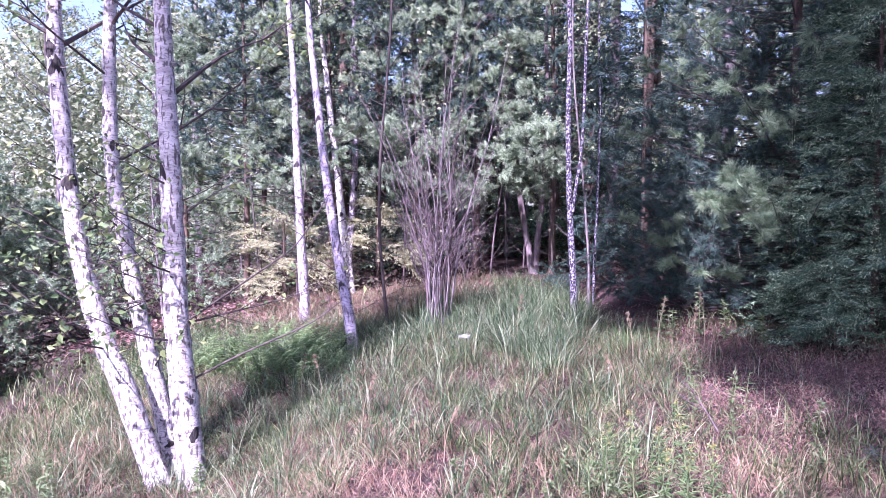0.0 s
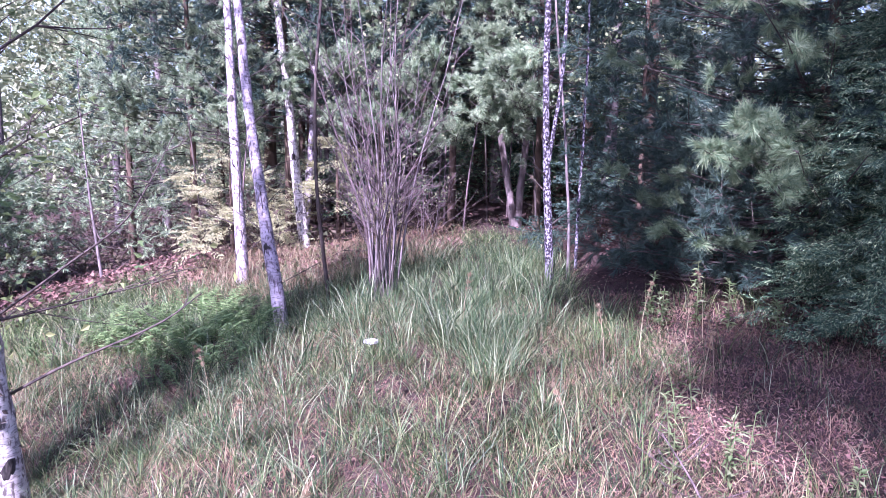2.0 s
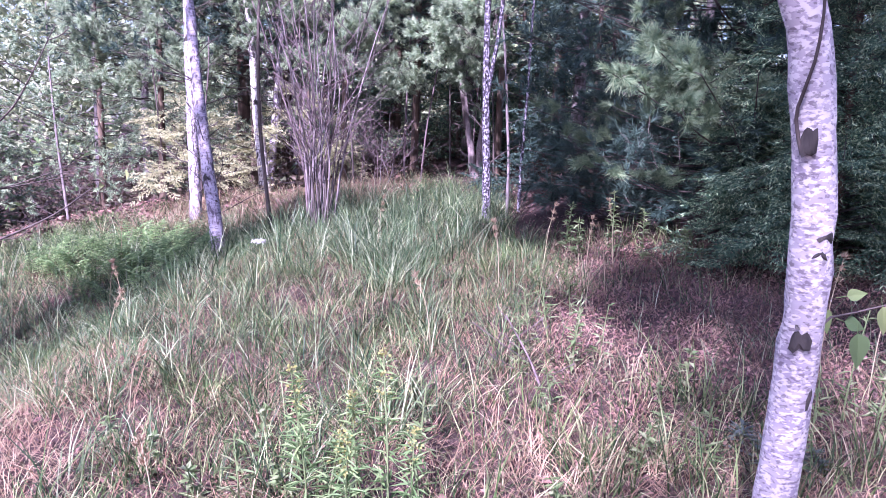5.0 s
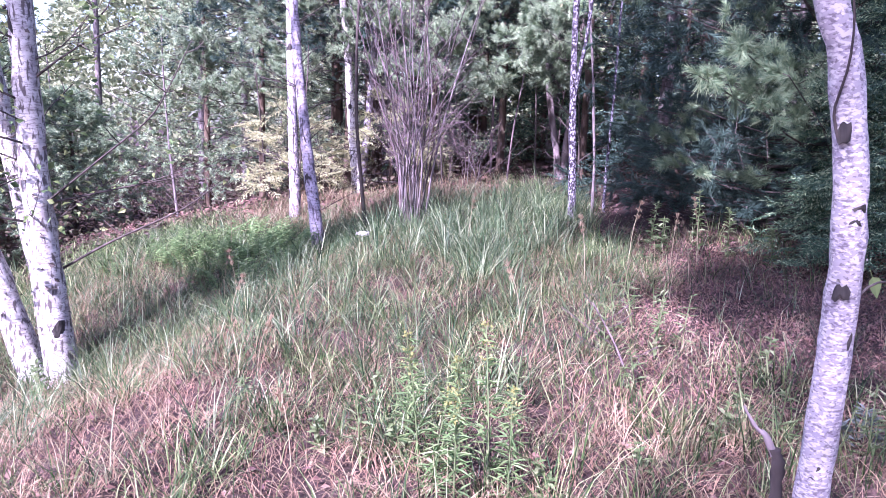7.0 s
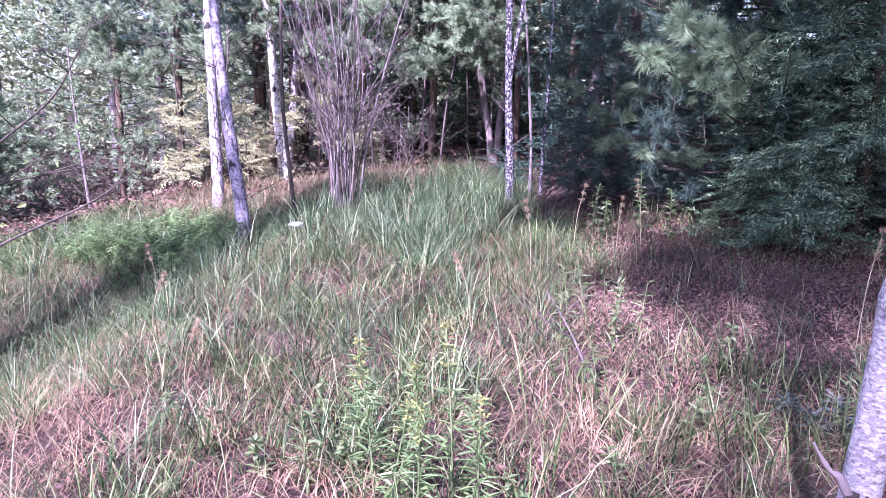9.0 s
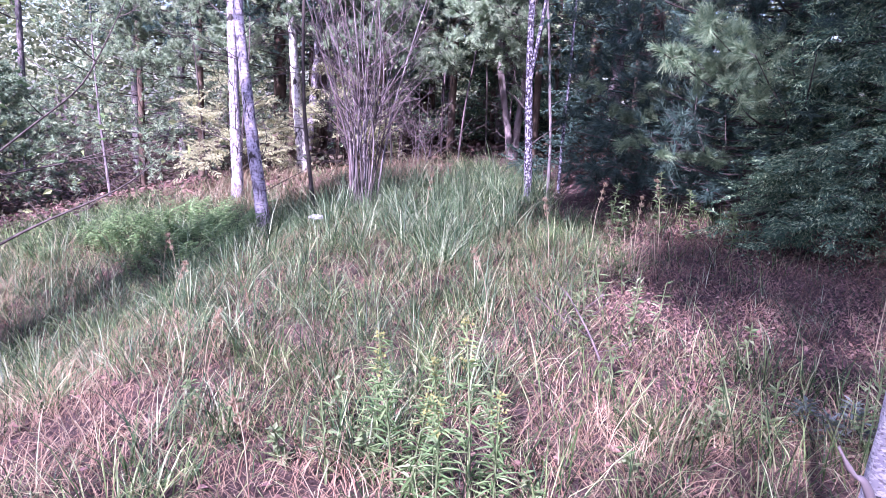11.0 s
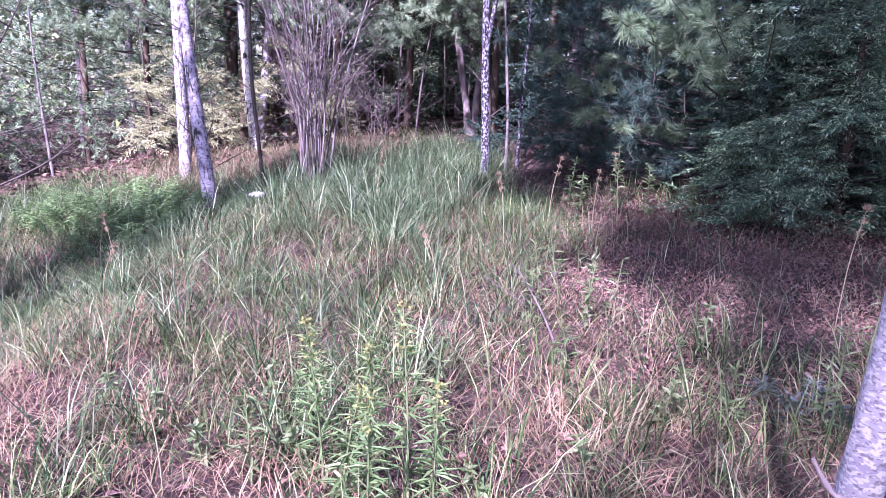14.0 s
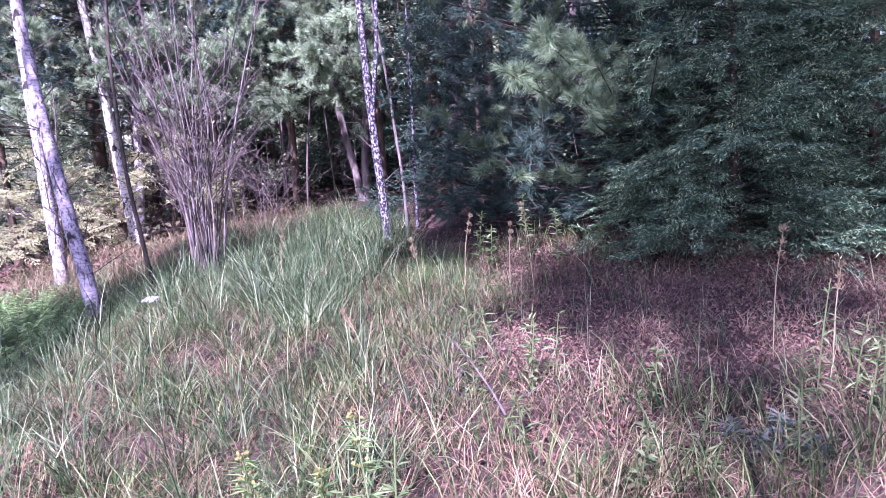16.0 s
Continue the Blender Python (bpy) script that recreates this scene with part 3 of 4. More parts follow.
plain_tree("forked_snag", "two bare weathered trunks rising in a V from shade", "dead tree",
           [([(1.29, 12.6, 0.3), (1.22, 12.6, 0.8), (1.16, 12.6, 1.11), (1.04, 12.6, 1.91), (0.97, 12.6, 2.6)], 0.062, 0.03),
            ([(1.33, 12.6, 0.3), (1.36, 12.6, 0.9), (1.4, 12.6, 1.3), (1.46, 12.6, 1.91), (1.51, 12.6, 2.61)], 0.06, 0.03)], M_DEADWOOD, 5.0, 0, 0.7, 0, 0, M_LEAF, dead=6, lo=0.8)
plain_tree("sapling", "young pale-stemmed sapling on a patch of dry leaves", "sapling",
           [([(-5.3, 12.6, -0.75), (-5.36, 12.6, -0.15), (-5.42, 12.6, 0.5), (-5.46, 12.6, 1.1)], 0.03, 0.01)], M_GREYTWIG, 3.0, 10, 1.0, 10, 0.07, M_LEAF, dead=6, lo=0.3)


for x, y, tall, lean in ((-0.9, 12.1, 2.6, 0.1), (-0.35, 11.7, 2.2, -0.15), (0.25, 12.3, 2.8, 0.05), (0.55, 11.9, 2.0, 0.2), (0.85, 13.2, 3.0, -0.1), (1.6, 12.1, 2.4, -0.12), (-2.6, 11.6, 2.4, 0.15), (-3.3, 12.0, 2.7, -0.2), (0.05, 13.4, 3.2, 0.1), (1.15, 13.6, 2.9, 0.15)):
    z = float(height(x, y))
    plain_tree("thin_tree", "thin bare dead stem in the shade of the wood", "young tree", [([(x, y, z), (x + lean * 0.4, y, z + tall * 0.4), (x + lean, y + 0.05, z + tall * 0.8)], 0.016, 0.006)], M_REDTWIG if lean > 0 else M_TWIG, z + tall, 0, 0.9, 0, 0.05, M_LEAF, dead=7, lo=0.95, group="thin dead stems")


def stem_shrub(at, n, spread, tall, thick, label, mats, twig_mat, limbs=9):
    """A sheaf of many stems from one root, twiggy above."""
    t = thing("stem_shrub", label, "shrub", at=at)
    tw, lv = Geo(), Geo()
    for k in range(n):
        g = Geo()
        a, r = rng.uniform(0, 6.28), spread * rng.uniform(0.05, 1.0)
        b = np.array([math.cos(a), math.sin(a), 0]) * rng.uniform(0.02, 0.15)
        d = np.array([math.cos(a), math.sin(a), 0]) * r
        h = tall * rng.uniform(0.55, 1.15)
        pts = [b - [0, 0, 0.06], b + d * 0.06 + [0, 0, h * 0.2], b + d * 0.22 + [0, 0, h * 0.4], b + d * 0.55 + [0, 0, h * 0.68], b + d + [0, 0, h]]
        c = tube(g, [np.array(p) + rng.normal(0, 0.045, 3) * min(1.0, 0.3 + p[2]) for p in pts], thick * rng.uniform(0.5, 1.2), 0.0025, 6, 18, 0.06, 0.9, 0.006)
        part("stem", g, mats[k % len(mats)], t, smooth=True)
        side_branches(tw, lv, c, limbs, 0.3, 1.0, 0.5, 0.75, 0.005, 0.04, 2 if k % 4 == 0 else 0, subs=3)
    part("twigwork", tw, twig_mat, t, kind="stuff")
    if lv.n:
        part("foliage", lv, M_LEAF, t, kind="stuff")
    return t


stem_shrub((0.0, 8.75, float(height(0.0, 8.75))), 26, 1.15, 3.3, 0.0135, "many-stemmed leafless grey shrub rising out of tall grass", (M_GREYTWIG, M_TWIG, M_REDTWIG, M_GREYTWIG), M_REDTWIG, 8)
for x, y, n, tall in ((0.1, 11.6, 7, 1.3), (-0.4, 12.0, 6, 1.4)):
    stem_shrub((x, y, float(height(x, y))), n, 0.5, tall, 0.007, "thin dead reddish brush at the edge of the dark wood", (M_REDTWIG, M_GREYTWIG), M_REDTWIG, 6)


# ---- conifers ----
def pine_bough(tw, nd, p0, p1, shoots, size, needle=0.125, count=34, flat=0.5, width=0.0034, spread=0.75):
    """A limb that ends in a fan of needle brushes."""
    p0, p1 = np.array(p0, float), np.array(p1, float)
    L = np.linalg.norm(p1 - p0)
    c = tube(tw, [p0, p0 * 0.5 + p1 * 0.5 + [0, 0, -0.06 * L], p1], 0.004 + 0.004 * L, 0.003, 5, 7)
    d = unit(p1 - p0)
    cs, ax = [], []
    for k in range(shoots):
        s = rng.uniform(0.35, 1.0)
        b = p0 + (p1 - p0) * s
        o = unit(rng.normal(size=3) * [1, 1, flat] + d * 1.1 + [0, 0, 0.35])
        e = b + o * size * rng.uniform(0.4, 1.0) * (1.25 - 0.5 * s)
        tube(tw, [b, e], 0.004, 0.002, 3, 2)
        cs.append(e)
        ax.append(o)
        for q in range(2):
            o2 = unit(o + rng.normal(size=3) * 0.8)
            e2 = b + (e - b) * rng.uniform(0.5, 0.9) + o2 * size * 0.3
            cs.append(e2)
            ax.append(o2)
    tufts(nd, np.array(cs), np.array(ax), count, needle, width, spread)


def white_pine(at, tall, radius, label, named=(), old=(), boughs=120, needle_mat=None, shoots=9, low=0.5, count=30, group="", width=0.0034, lit_mat=None, needle=0.125, trunk=0.03, spread=0.75):
    t = thing("pine_tree", label, "pine tree", group, at=at)
    tr, tw, nd = Geo(), Geo(), Geo()
    tube(tr, [(0, 0, -0.1), (0.03, 0, tall * 0.3), (0, 0.03, tall * 0.65), (0, 0, tall)], radius * trunk + 0.02, 0.015, 10, 14)
    for k in range(boughs):
        s = ((k + rng.uniform(0, 1)) / boughs)
        z = low + (tall * 0.97 - low) * s
        a = k * 2.399 + rng.normal(0, 0.3)
        L = radius * (1 - s) ** 0.75 * rng.uniform(0.6, 1.1) + 0.15
        d = np.array([math.cos(a), math.sin(a), 0.12 + 0.35 * s])
        pine_bough(tw, nd, (0, 0, z), np.array([0, 0, z]) + d * L, shoots, 0.20 + 0.17 * L, needle, count, width=width, spread=spread)
    for x, y, z, n, size in old:
        e = np.array([x, y, z]) - at
        pine_bough(tw, nd, (e[0] * 0.1, e[1] * 0.1, max(0.2, e[2] - 0.1)), e, n, size, needle, count, width=width, spread=spread)
    # named boughs get the paler needles, sunlight painted into their colour
    lit_nd = Geo()
    for x, y, z, n, size in named:
        e = np.array([x, y, z]) - at
        pine_bough(tw, lit_nd, (e[0] * 0.1, e[1] * 0.1, max(0.2, e[2] - 0.25)), e, n, size, needle, 72, width=0.7 * width, spread=spread)
    part("trunk", tr, M_PINEBARK, t, smooth=True)
    part("branchwork", tw, M_TWIG, t, kind="stuff")
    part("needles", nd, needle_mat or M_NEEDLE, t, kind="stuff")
    if lit_nd.n:
        part("lit_clusters", lit_nd, lit_mat or M_NEEDLE_LIT, t, "needle clusters with sunlight put into a lighter colour", kind="stuff")
    return t


PINE_AT = np.array([4.3, 9.3, float(height(4.3, 9.3))])
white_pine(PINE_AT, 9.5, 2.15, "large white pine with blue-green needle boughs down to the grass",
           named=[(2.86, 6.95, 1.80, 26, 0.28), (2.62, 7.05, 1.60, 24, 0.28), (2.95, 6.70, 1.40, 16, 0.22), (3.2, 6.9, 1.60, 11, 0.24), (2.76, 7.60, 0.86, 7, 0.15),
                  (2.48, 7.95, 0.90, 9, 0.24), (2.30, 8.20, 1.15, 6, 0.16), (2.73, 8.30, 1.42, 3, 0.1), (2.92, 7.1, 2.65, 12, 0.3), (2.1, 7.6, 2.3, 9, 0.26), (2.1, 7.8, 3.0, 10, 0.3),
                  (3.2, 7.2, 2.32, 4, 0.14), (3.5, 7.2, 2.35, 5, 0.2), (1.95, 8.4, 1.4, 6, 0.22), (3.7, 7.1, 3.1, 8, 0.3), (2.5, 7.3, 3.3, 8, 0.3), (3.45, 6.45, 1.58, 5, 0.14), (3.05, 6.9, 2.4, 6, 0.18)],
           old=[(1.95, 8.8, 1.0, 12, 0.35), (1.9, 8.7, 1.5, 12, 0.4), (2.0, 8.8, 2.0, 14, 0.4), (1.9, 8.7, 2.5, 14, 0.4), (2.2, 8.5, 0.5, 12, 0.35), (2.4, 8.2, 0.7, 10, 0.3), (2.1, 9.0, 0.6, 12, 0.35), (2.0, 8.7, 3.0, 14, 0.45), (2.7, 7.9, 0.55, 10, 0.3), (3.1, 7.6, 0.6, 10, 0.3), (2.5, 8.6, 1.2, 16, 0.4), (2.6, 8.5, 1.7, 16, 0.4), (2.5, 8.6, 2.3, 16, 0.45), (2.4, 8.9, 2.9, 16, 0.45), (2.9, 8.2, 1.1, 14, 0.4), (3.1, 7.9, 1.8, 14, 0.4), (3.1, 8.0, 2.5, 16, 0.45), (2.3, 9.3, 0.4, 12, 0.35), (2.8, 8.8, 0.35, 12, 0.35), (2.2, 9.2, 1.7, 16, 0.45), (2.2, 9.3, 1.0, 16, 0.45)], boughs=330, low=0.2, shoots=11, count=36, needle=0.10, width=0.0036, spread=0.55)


def hemlock(at, tall, radius, label, sprays=900, mat=None, low=0.05, size=0.3, group="", cat="hemlock", name="hemlock_tree", sag=0.05, slim=1.0):
    """Dense short-needled conifer with flat, layered, drooping sprays to the ground."""
    t = thing(name, label, cat, group, at=at)
    tr, tw, nd = Geo(), Geo(), Geo()
    tube(tr, [(0, 0, -0.1), (0, 0.02, tall * 0.5), (0, 0, tall)], radius * 0.02 + 0.015, 0.01, 8, 10)
    limbs = max(12, sprays // 8)
    for k in range(limbs):
        s = ((k + rng.uniform(0, 1)) / limbs) ** 1.3
        z = low + (tall - low) * s + abs(rng.normal(0, 0.06))
        a = k * 2.399 + rng.normal(0, 0.5)
        L = radius * (1 - s) ** 0.8 * rng.uniform(0.55, 1.12) + 0.08
        d = np.array([math.cos(a), math.sin(a), 0])
        end = d * L + [0, 0, z - sag * L]
        tube(tw, [(0, 0, z), d * L * 0.5 + [0, 0, z + 0.1 * L], end], 0.003 + 0.003 * L, 0.002, 4, 5)
        n = max(6, int(12 * (0.4 + L / radius)))
        sv = np.sqrt(rng.uniform(0.04, 1.05, n))
        side = np.array([-d[1], d[0], 0])
        sgn = rng.choice([-1, 1], n)
        org = d * (L * sv)[:, None] + np.array([0, 0, 1]) * (z + 0.1 * L * np.sin(sv * 3.1) - sag * L * sv)[:, None]
        dr = unit(d * rng.uniform(0.5, 1.0, n)[:, None] + side * (sgn * rng.uniform(0.1, 0.9, n))[:, None] + np.array([0, 0, 1]) * rng.normal(-0.1, 0.35, n)[:, None])
        ln = size * rng.uniform(0.6, 1.2, n)
        # each spray: a flat feather of needle-bearing twiglets
        m = 9
        u = np.linspace(0.1, 1, m)
        for sg in (-1, 1):
            cross = unit(np.cross(dr, [0, 0, 1.0])) * sg
            b = org[:, None] + dr[:, None] * (ln[:, None] * u)[..., None]
            ax = unit(cross[:, None] * 0.85 + dr[:, None] * 0.7 + rng.normal(0, 0.14, (n, m, 3)))
            tl = ln[:, None] * (0.42 * (1.05 - u))[None] + 0.02
            q = 4
            w = np.linspace(0.0, 1, q)
            bb = (b[:, :, None] + ax[:, :, None] * (tl[..., None] * w)[..., None]).reshape(-1, 3)
            aa = np.repeat((ax * 0.8 + dr[:, None] * 0.4)[:, :, None], q, 2).reshape(-1, 3) + rng.normal(0, 0.35, (n * m * q, 3))
            k2 = len(bb)
            leaf_quads(nd, bb, aa, np.array([0, 0, 1.0]) + rng.normal(0, 0.4, (k2, 3)), np.full(k2, 0.032) * rng.uniform(0.7, 1.3, k2) * (size / 0.3), np.full(k2, 0.014 * slim) * (size / 0.3), 0.05)
    part("trunk", tr, M_PINEBARK, t)
    part("branchwork", tw, M_TWIG, t, kind="stuff")
    part("needles", nd, mat or M_HEMLOCK, t, kind="stuff")
    return t


hemlock((4.5, 7.65, float(height(4.5, 7.65))), 4.4, 1.12, "dense dark green hemlock with drooping sprays touching the leaf litter", sprays=2800, low=0.14, size=0.30, sag=0.12, slim=0.62)
hemlock((5.7, 7.7, float(height(5.7, 7.7))), 5.0, 1.5, "dark hemlock crowding the litter patch", sprays=1300, low=0.1, size=0.4, sag=0.12, slim=0.7)
# takes the darker pine needle colour to paint the gap's shade
hemlock((2.9, 11.3, float(height(2.9, 11.3))), 5.5, 1.2, "hemlock filling the gap behind the pine, shade put into its dark needle colour", sprays=520, low=0.05, size=0.4, mat=M_NEEDLE)
hemlock((6.9, 8.2, float(height(6.9, 8.2))), 6.0, 2.0, "dark hemlock standing beyond the litter patch", sprays=520, size=0.45)
# two low hemlocks whose sunlit look comes from the needle colour
hemlock((-3.0, 12.3, float(height(-3.0, 12.3))), 1.5, 1.3, "low young hemlock with sunlight put into its yellow-green spray colour", sprays=130, mat=M_HEMLOCK_LIT, low=0.2, size=0.4)
hemlock((-1.4, 12.5, float(height(-1.4, 12.5))), 1.5, 1.0, "low young hemlock with sunlight put into its pale yellow spray colour", sprays=110, mat=M_HEMLOCK_LIT, low=0.4, size=0.4)
for x, y, tall, rad in ((-5.5, 13.9, 5.5, 1.9), (-4.2, 14.8, 7.5, 2.0), (-7.6, 12.8, 2.6, 1.4), (-7.9, 11.4, 3.6, 1.3), (-8.2, 10.2, 4.2, 1.6), (-7.2, 8.6, 2.2, 1.1), (-3.0, 16.0, 8.0, 2.1)):
    white_pine(np.array([x, y, float(height(x, y))]), tall, rad, "young pine with soft grey-green needles at the wood edge", boughs=110, needle_mat=M_NEEDLE_MID, shoots=8, low=0.2, count=24, group="young pines", width=0.005, needle=0.085, spread=0.6)
for boughs_at, base in ((((1.0, 11.2, 2.3), (0.72, 11.2, 2.0), (1.3, 11.0, 2.15), (0.9, 11.0, 2.75), (0.5, 11.3, 2.4), (1.5, 11.3, 2.7), (1.2, 11.5, 1.8), (1.1, 10.9, 2.45), (1.35, 10.9, 2.75), (0.65, 11.0, 2.3)), (1.6, 12.6)), (((0.1, 11.2, 1.68), (0.3, 11.4, 1.95), (-0.15, 11.3, 2.5), (0.5, 11.6, 1.75), (0.1, 11.5, 2.9), (-0.3, 11.5, 1.9)), (0.3, 12.9)),
                        (((-0.75, 11.2, 2.0), (-1.2, 11.6, 2.7), (-0.4, 11.5, 2.4), (-0.9, 11.3, 2.8)), (-0.8, 12.8)), (((-2.7, 11.6, 2.1), (-2.9, 11.2, 1.9), (-1.4, 11.9, 2.9), (-2.9, 11.8, 3.0)), (-2.4, 13.2)),
                        (((-4.9, 11.8, 2.2), (-4.5, 11.4, 1.7), (-4.6, 11.6, 2.5)), (-4.0, 13.2))):
    a = np.array([base[0], base[1], float(height(*base))])
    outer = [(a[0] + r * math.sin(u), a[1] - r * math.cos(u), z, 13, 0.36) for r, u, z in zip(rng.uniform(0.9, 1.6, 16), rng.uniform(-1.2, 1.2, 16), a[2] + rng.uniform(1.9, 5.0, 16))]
    white_pine(a, 7.0, 1.5, "slim pine with boughs coloured light as if sunlit, among bare stems", named=[(x, y, z, 14, 0.4) for x, y, z in boughs_at] + outer, boughs=110, needle_mat=M_NEEDLE, shoots=9, low=2.0, count=22, needle=0.085, spread=0.6, group="slim pines", width=0.006, lit_mat=M_NEEDLE_FAR)


# Unseen tall pines, added behind the walker to shade litter, big pine and birch pair
for x, y, tall, rad, low, dense in ((0.9, -3.0, 16.5, 1.6, 10.0, 32), (-0.1, -3.0, 12.0, 0.75, 9.8, 32), (-0.1, -3.5, 20.0, 1.0, 14.4, 32), (-2.0, -3.3, 17.0, 0.42, 12.9, 32), (-5.25, -3.3, 16.5, 0.6, 12.0, 11)):
    white_pine(np.array([x, y, float(height(x, y))]), tall, rad, "unseen tall bare-stemmed pine added behind the clearing to cast shade", boughs=int(dense * (tall - low)), shoots=9, low=low, count=15, group="tall pines behind", width=0.012, trunk=0.013)


# Unseen tree, added sunward of the near birch to dapple its trunk
plain_tree("shade_tree", "unseen slim leafy young tree added to dapple the near birch with shade", "young tree", [([(0.72, -1.95, float(height(0.72, -1.95))), (0.72, -1.95, 1.6), (0.72, -1.95, 3.2)], 0.03, 0.008)], M_GREYTWIG, 7.2, 46, 0.75, 9, 0.07, M_BIRCHLEAF, dead=0, lo=0.52)


# ---- woods behind ----
def wood_tree(seed_label, tall, rad, leaves, leaf, mat, bark, lo):
    return plain_tree("wood_tree", seed_label, "tree", [([(0, 0, 0), (0.05, 0, tall * 0.3), (0, 0.06, tall * 0.6)], 0.05 + tall * 0.006, 0.02)], bark, tall, 26, rad, leaves, leaf, mat, dead=8, lo=lo, group="trees of the wood", split=False)


wood_a = wood_tree("leafy broadleaf tree in the wood with a thin grey trunk", 9.0, 1.9, 40, 0.075, M_LEAF, M_GREYTWIG, 0.24)
wood_b = wood_tree("dark-trunked tree of the wood with small leaves", 11.0, 2.2, 70, 0.12, M_WOODFAR, M_PINEBARK, 0.24)
bush = plain_tree("understory_bush", "leafy young broadleaf bush under the trees", "bush", [([(0, 0, 0), (0.05, 0, 0.9), (0, 0.06, 1.8)], 0.022, 0.008)], M_GREYTWIG, 3.2, 24, 0.95, 30, 0.065, M_LEAF, dead=2, lo=0.12, group="understory bushes", split=False)
hem = hemlock((0, 0, 0), 7.5, 1.9, "dark hemlock deep in the wood", sprays=240, low=0.15, size=0.75, group="dark hemlocks of the wood")
spots_a = [(-4.6, 19), (-9.3, 15.8), (-11.5, 12.2), (-8.2, 18.2), (-2.4, 15.6), (-0.4, 17.8), (-0.8, 20), (2.9, 14.6), (7.5, 11.5), (9.5, 8.5), (4.6, 13.0), (-18, 9), (0.9, 15.6), (-10.5, 13), (-7.4, 19)]
spots_b = [(-3.4, 15.3), (-1.9, 15.9), (-0.6, 16.2), (0.5, 17.4), (2.6, 15.7), (3.4, 13.6), (-2.7, 15.8), (1.0, 16.4), (-0.9, 16.6), (1.2, 22), (2.9, 20.4), (4.4, 18), (-0.2, 23), (6.2, 15.4), (3.6, 22.5), (8.4, 14.0), (-2.0, 24), (10, 11), (-4, 21.5), (8, 18), (11, 6), (10.5, 2.5)]
behind = [(6.8, -0.4), (-6, -15), (2.0, -12), (-21, -7), (9.5, -1.5), (-2, -13), (6, -11)]
spots_bush = [(-5.6, 17.4), (-4.0, 17.4), (-2.0, 16.4), (-9.4, 14.6), (-11.2, 13.2), (-0.2, 16.4), (4.2, 15.2),
              (-14, 9.6), (-9.6, 8.2), (-10.4, 7.0), (-9.0, 10.4), (-8.6, 12.2), (2.4, 16.2), (-5.0, 18.8), (-1.4, 18.4)]
spots_hem = [(-0.6, 16.4), (0.7, 16.0), (1.9, 15.4), (-2.0, 16.8), (0.6, 19.2), (2.2, 18.2), (-0.9, 21), (3.9, 16.6), (1.4, 21.4), (5.6, 14.0), (5.9, 11.3), (7.2, 12.6), (-2.6, 19.6), (3.4, 20), (9, 10), (8.6, 6.2), (7.8, 16), (8.2, 1.2)]
for src, spots in ((wood_a, spots_a), (wood_b, spots_b + behind), (bush, spots_bush), (hem, spots_hem)):
    for k, (x, y) in enumerate(spots):
        s = rng.uniform(0.8, 1.2)
        m = pose(x, y, float(height(x, y)) - 0.02, 0, 0, rng.uniform(0, 360)) @ Matrix.Diagonal((s, s, s, 1))
        if k == 0:
            src.matrix_basis = m
        else:
            copy_thing(src, m).scale = (s, s, s)


def far_woods():
    """The closed ring of forest beyond, too dense and far to count."""
    g = Geo()
    n = 130000
    a = np.concatenate([rng.uniform(0.15, np.pi - 0.15, n), rng.uniform(np.pi, 2 * np.pi, n // 5)])
    n = len(a)
    r = rng.uniform(24, 36, n)
    x, y = r * np.cos(a), 6 + r * np.sin(a)
    lump = 10 + 3 * np.sin(7 * a) + 2 * np.sin(17 * a + 1) + 1.5 * np.sin(31 * a) - 3 * np.exp(-((a - 2.32) / 0.26) ** 2)
    z = rng.uniform(0, 1, n) ** 0.8 * lump + height(x, y)
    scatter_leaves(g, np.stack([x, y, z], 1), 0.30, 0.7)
    # haze and sunlight of the ring are in this material's pale colour
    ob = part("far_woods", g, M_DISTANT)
    return tagged(ob, "dense distant woodland foliage closing the view, coloured pale as if sunlit and hazy", "woods", kind="stuff")


far_woods()


def understory():
    """Dead and green low brush under the trees behind the clearing."""
    g = Geo()
    n = 40000
    x, y = rng.uniform(-13, 9, n), rng.uniform(9.5, 22, n)
    keep = ((y > 11.5) | (x < -3.6)) & ~((np.abs(x - 1.0) < 0.5) & (y < 15)) & ~((np.abs(x + 5.2) < 1.3) & (np.abs(y - 12.3) < 1.0))
    x, y = x[keep], y[keep]
    z = rng.uniform(0, 1, len(x)) ** 2 * (0.35 + 0.5 * (np.sin(1.7 * x) * np.sin(1.3 * y) > 0))
    scatter_leaves(g, np.stack([x, y, height(x, y) + z + 0.02], 1), 0.085)
    return tagged(part("understory", g, M_BRUSH), "low brown and green brush under the trees", "undergrowth", kind="stuff")


understory()


# ---- grass, litter and small plants ----
def bare(x, y):
    """True on the shaded leaf-litter patch under the hemlocks and deep in the wood."""
    return ((x > 2.35 + 0.25 * np.sin(3 * y)) & (y > 4.6) & (y < 8.2)) | (y > 12.0) | ((x > 1.9) & (y > 8))


def tuft_points(n, x0, x1, y0, y1, keep):
    x, y = rng.uniform(x0, x1, n), rng.uniform(y0, y1, n)
    k = keep(x, y)
    return x[k], y[k]


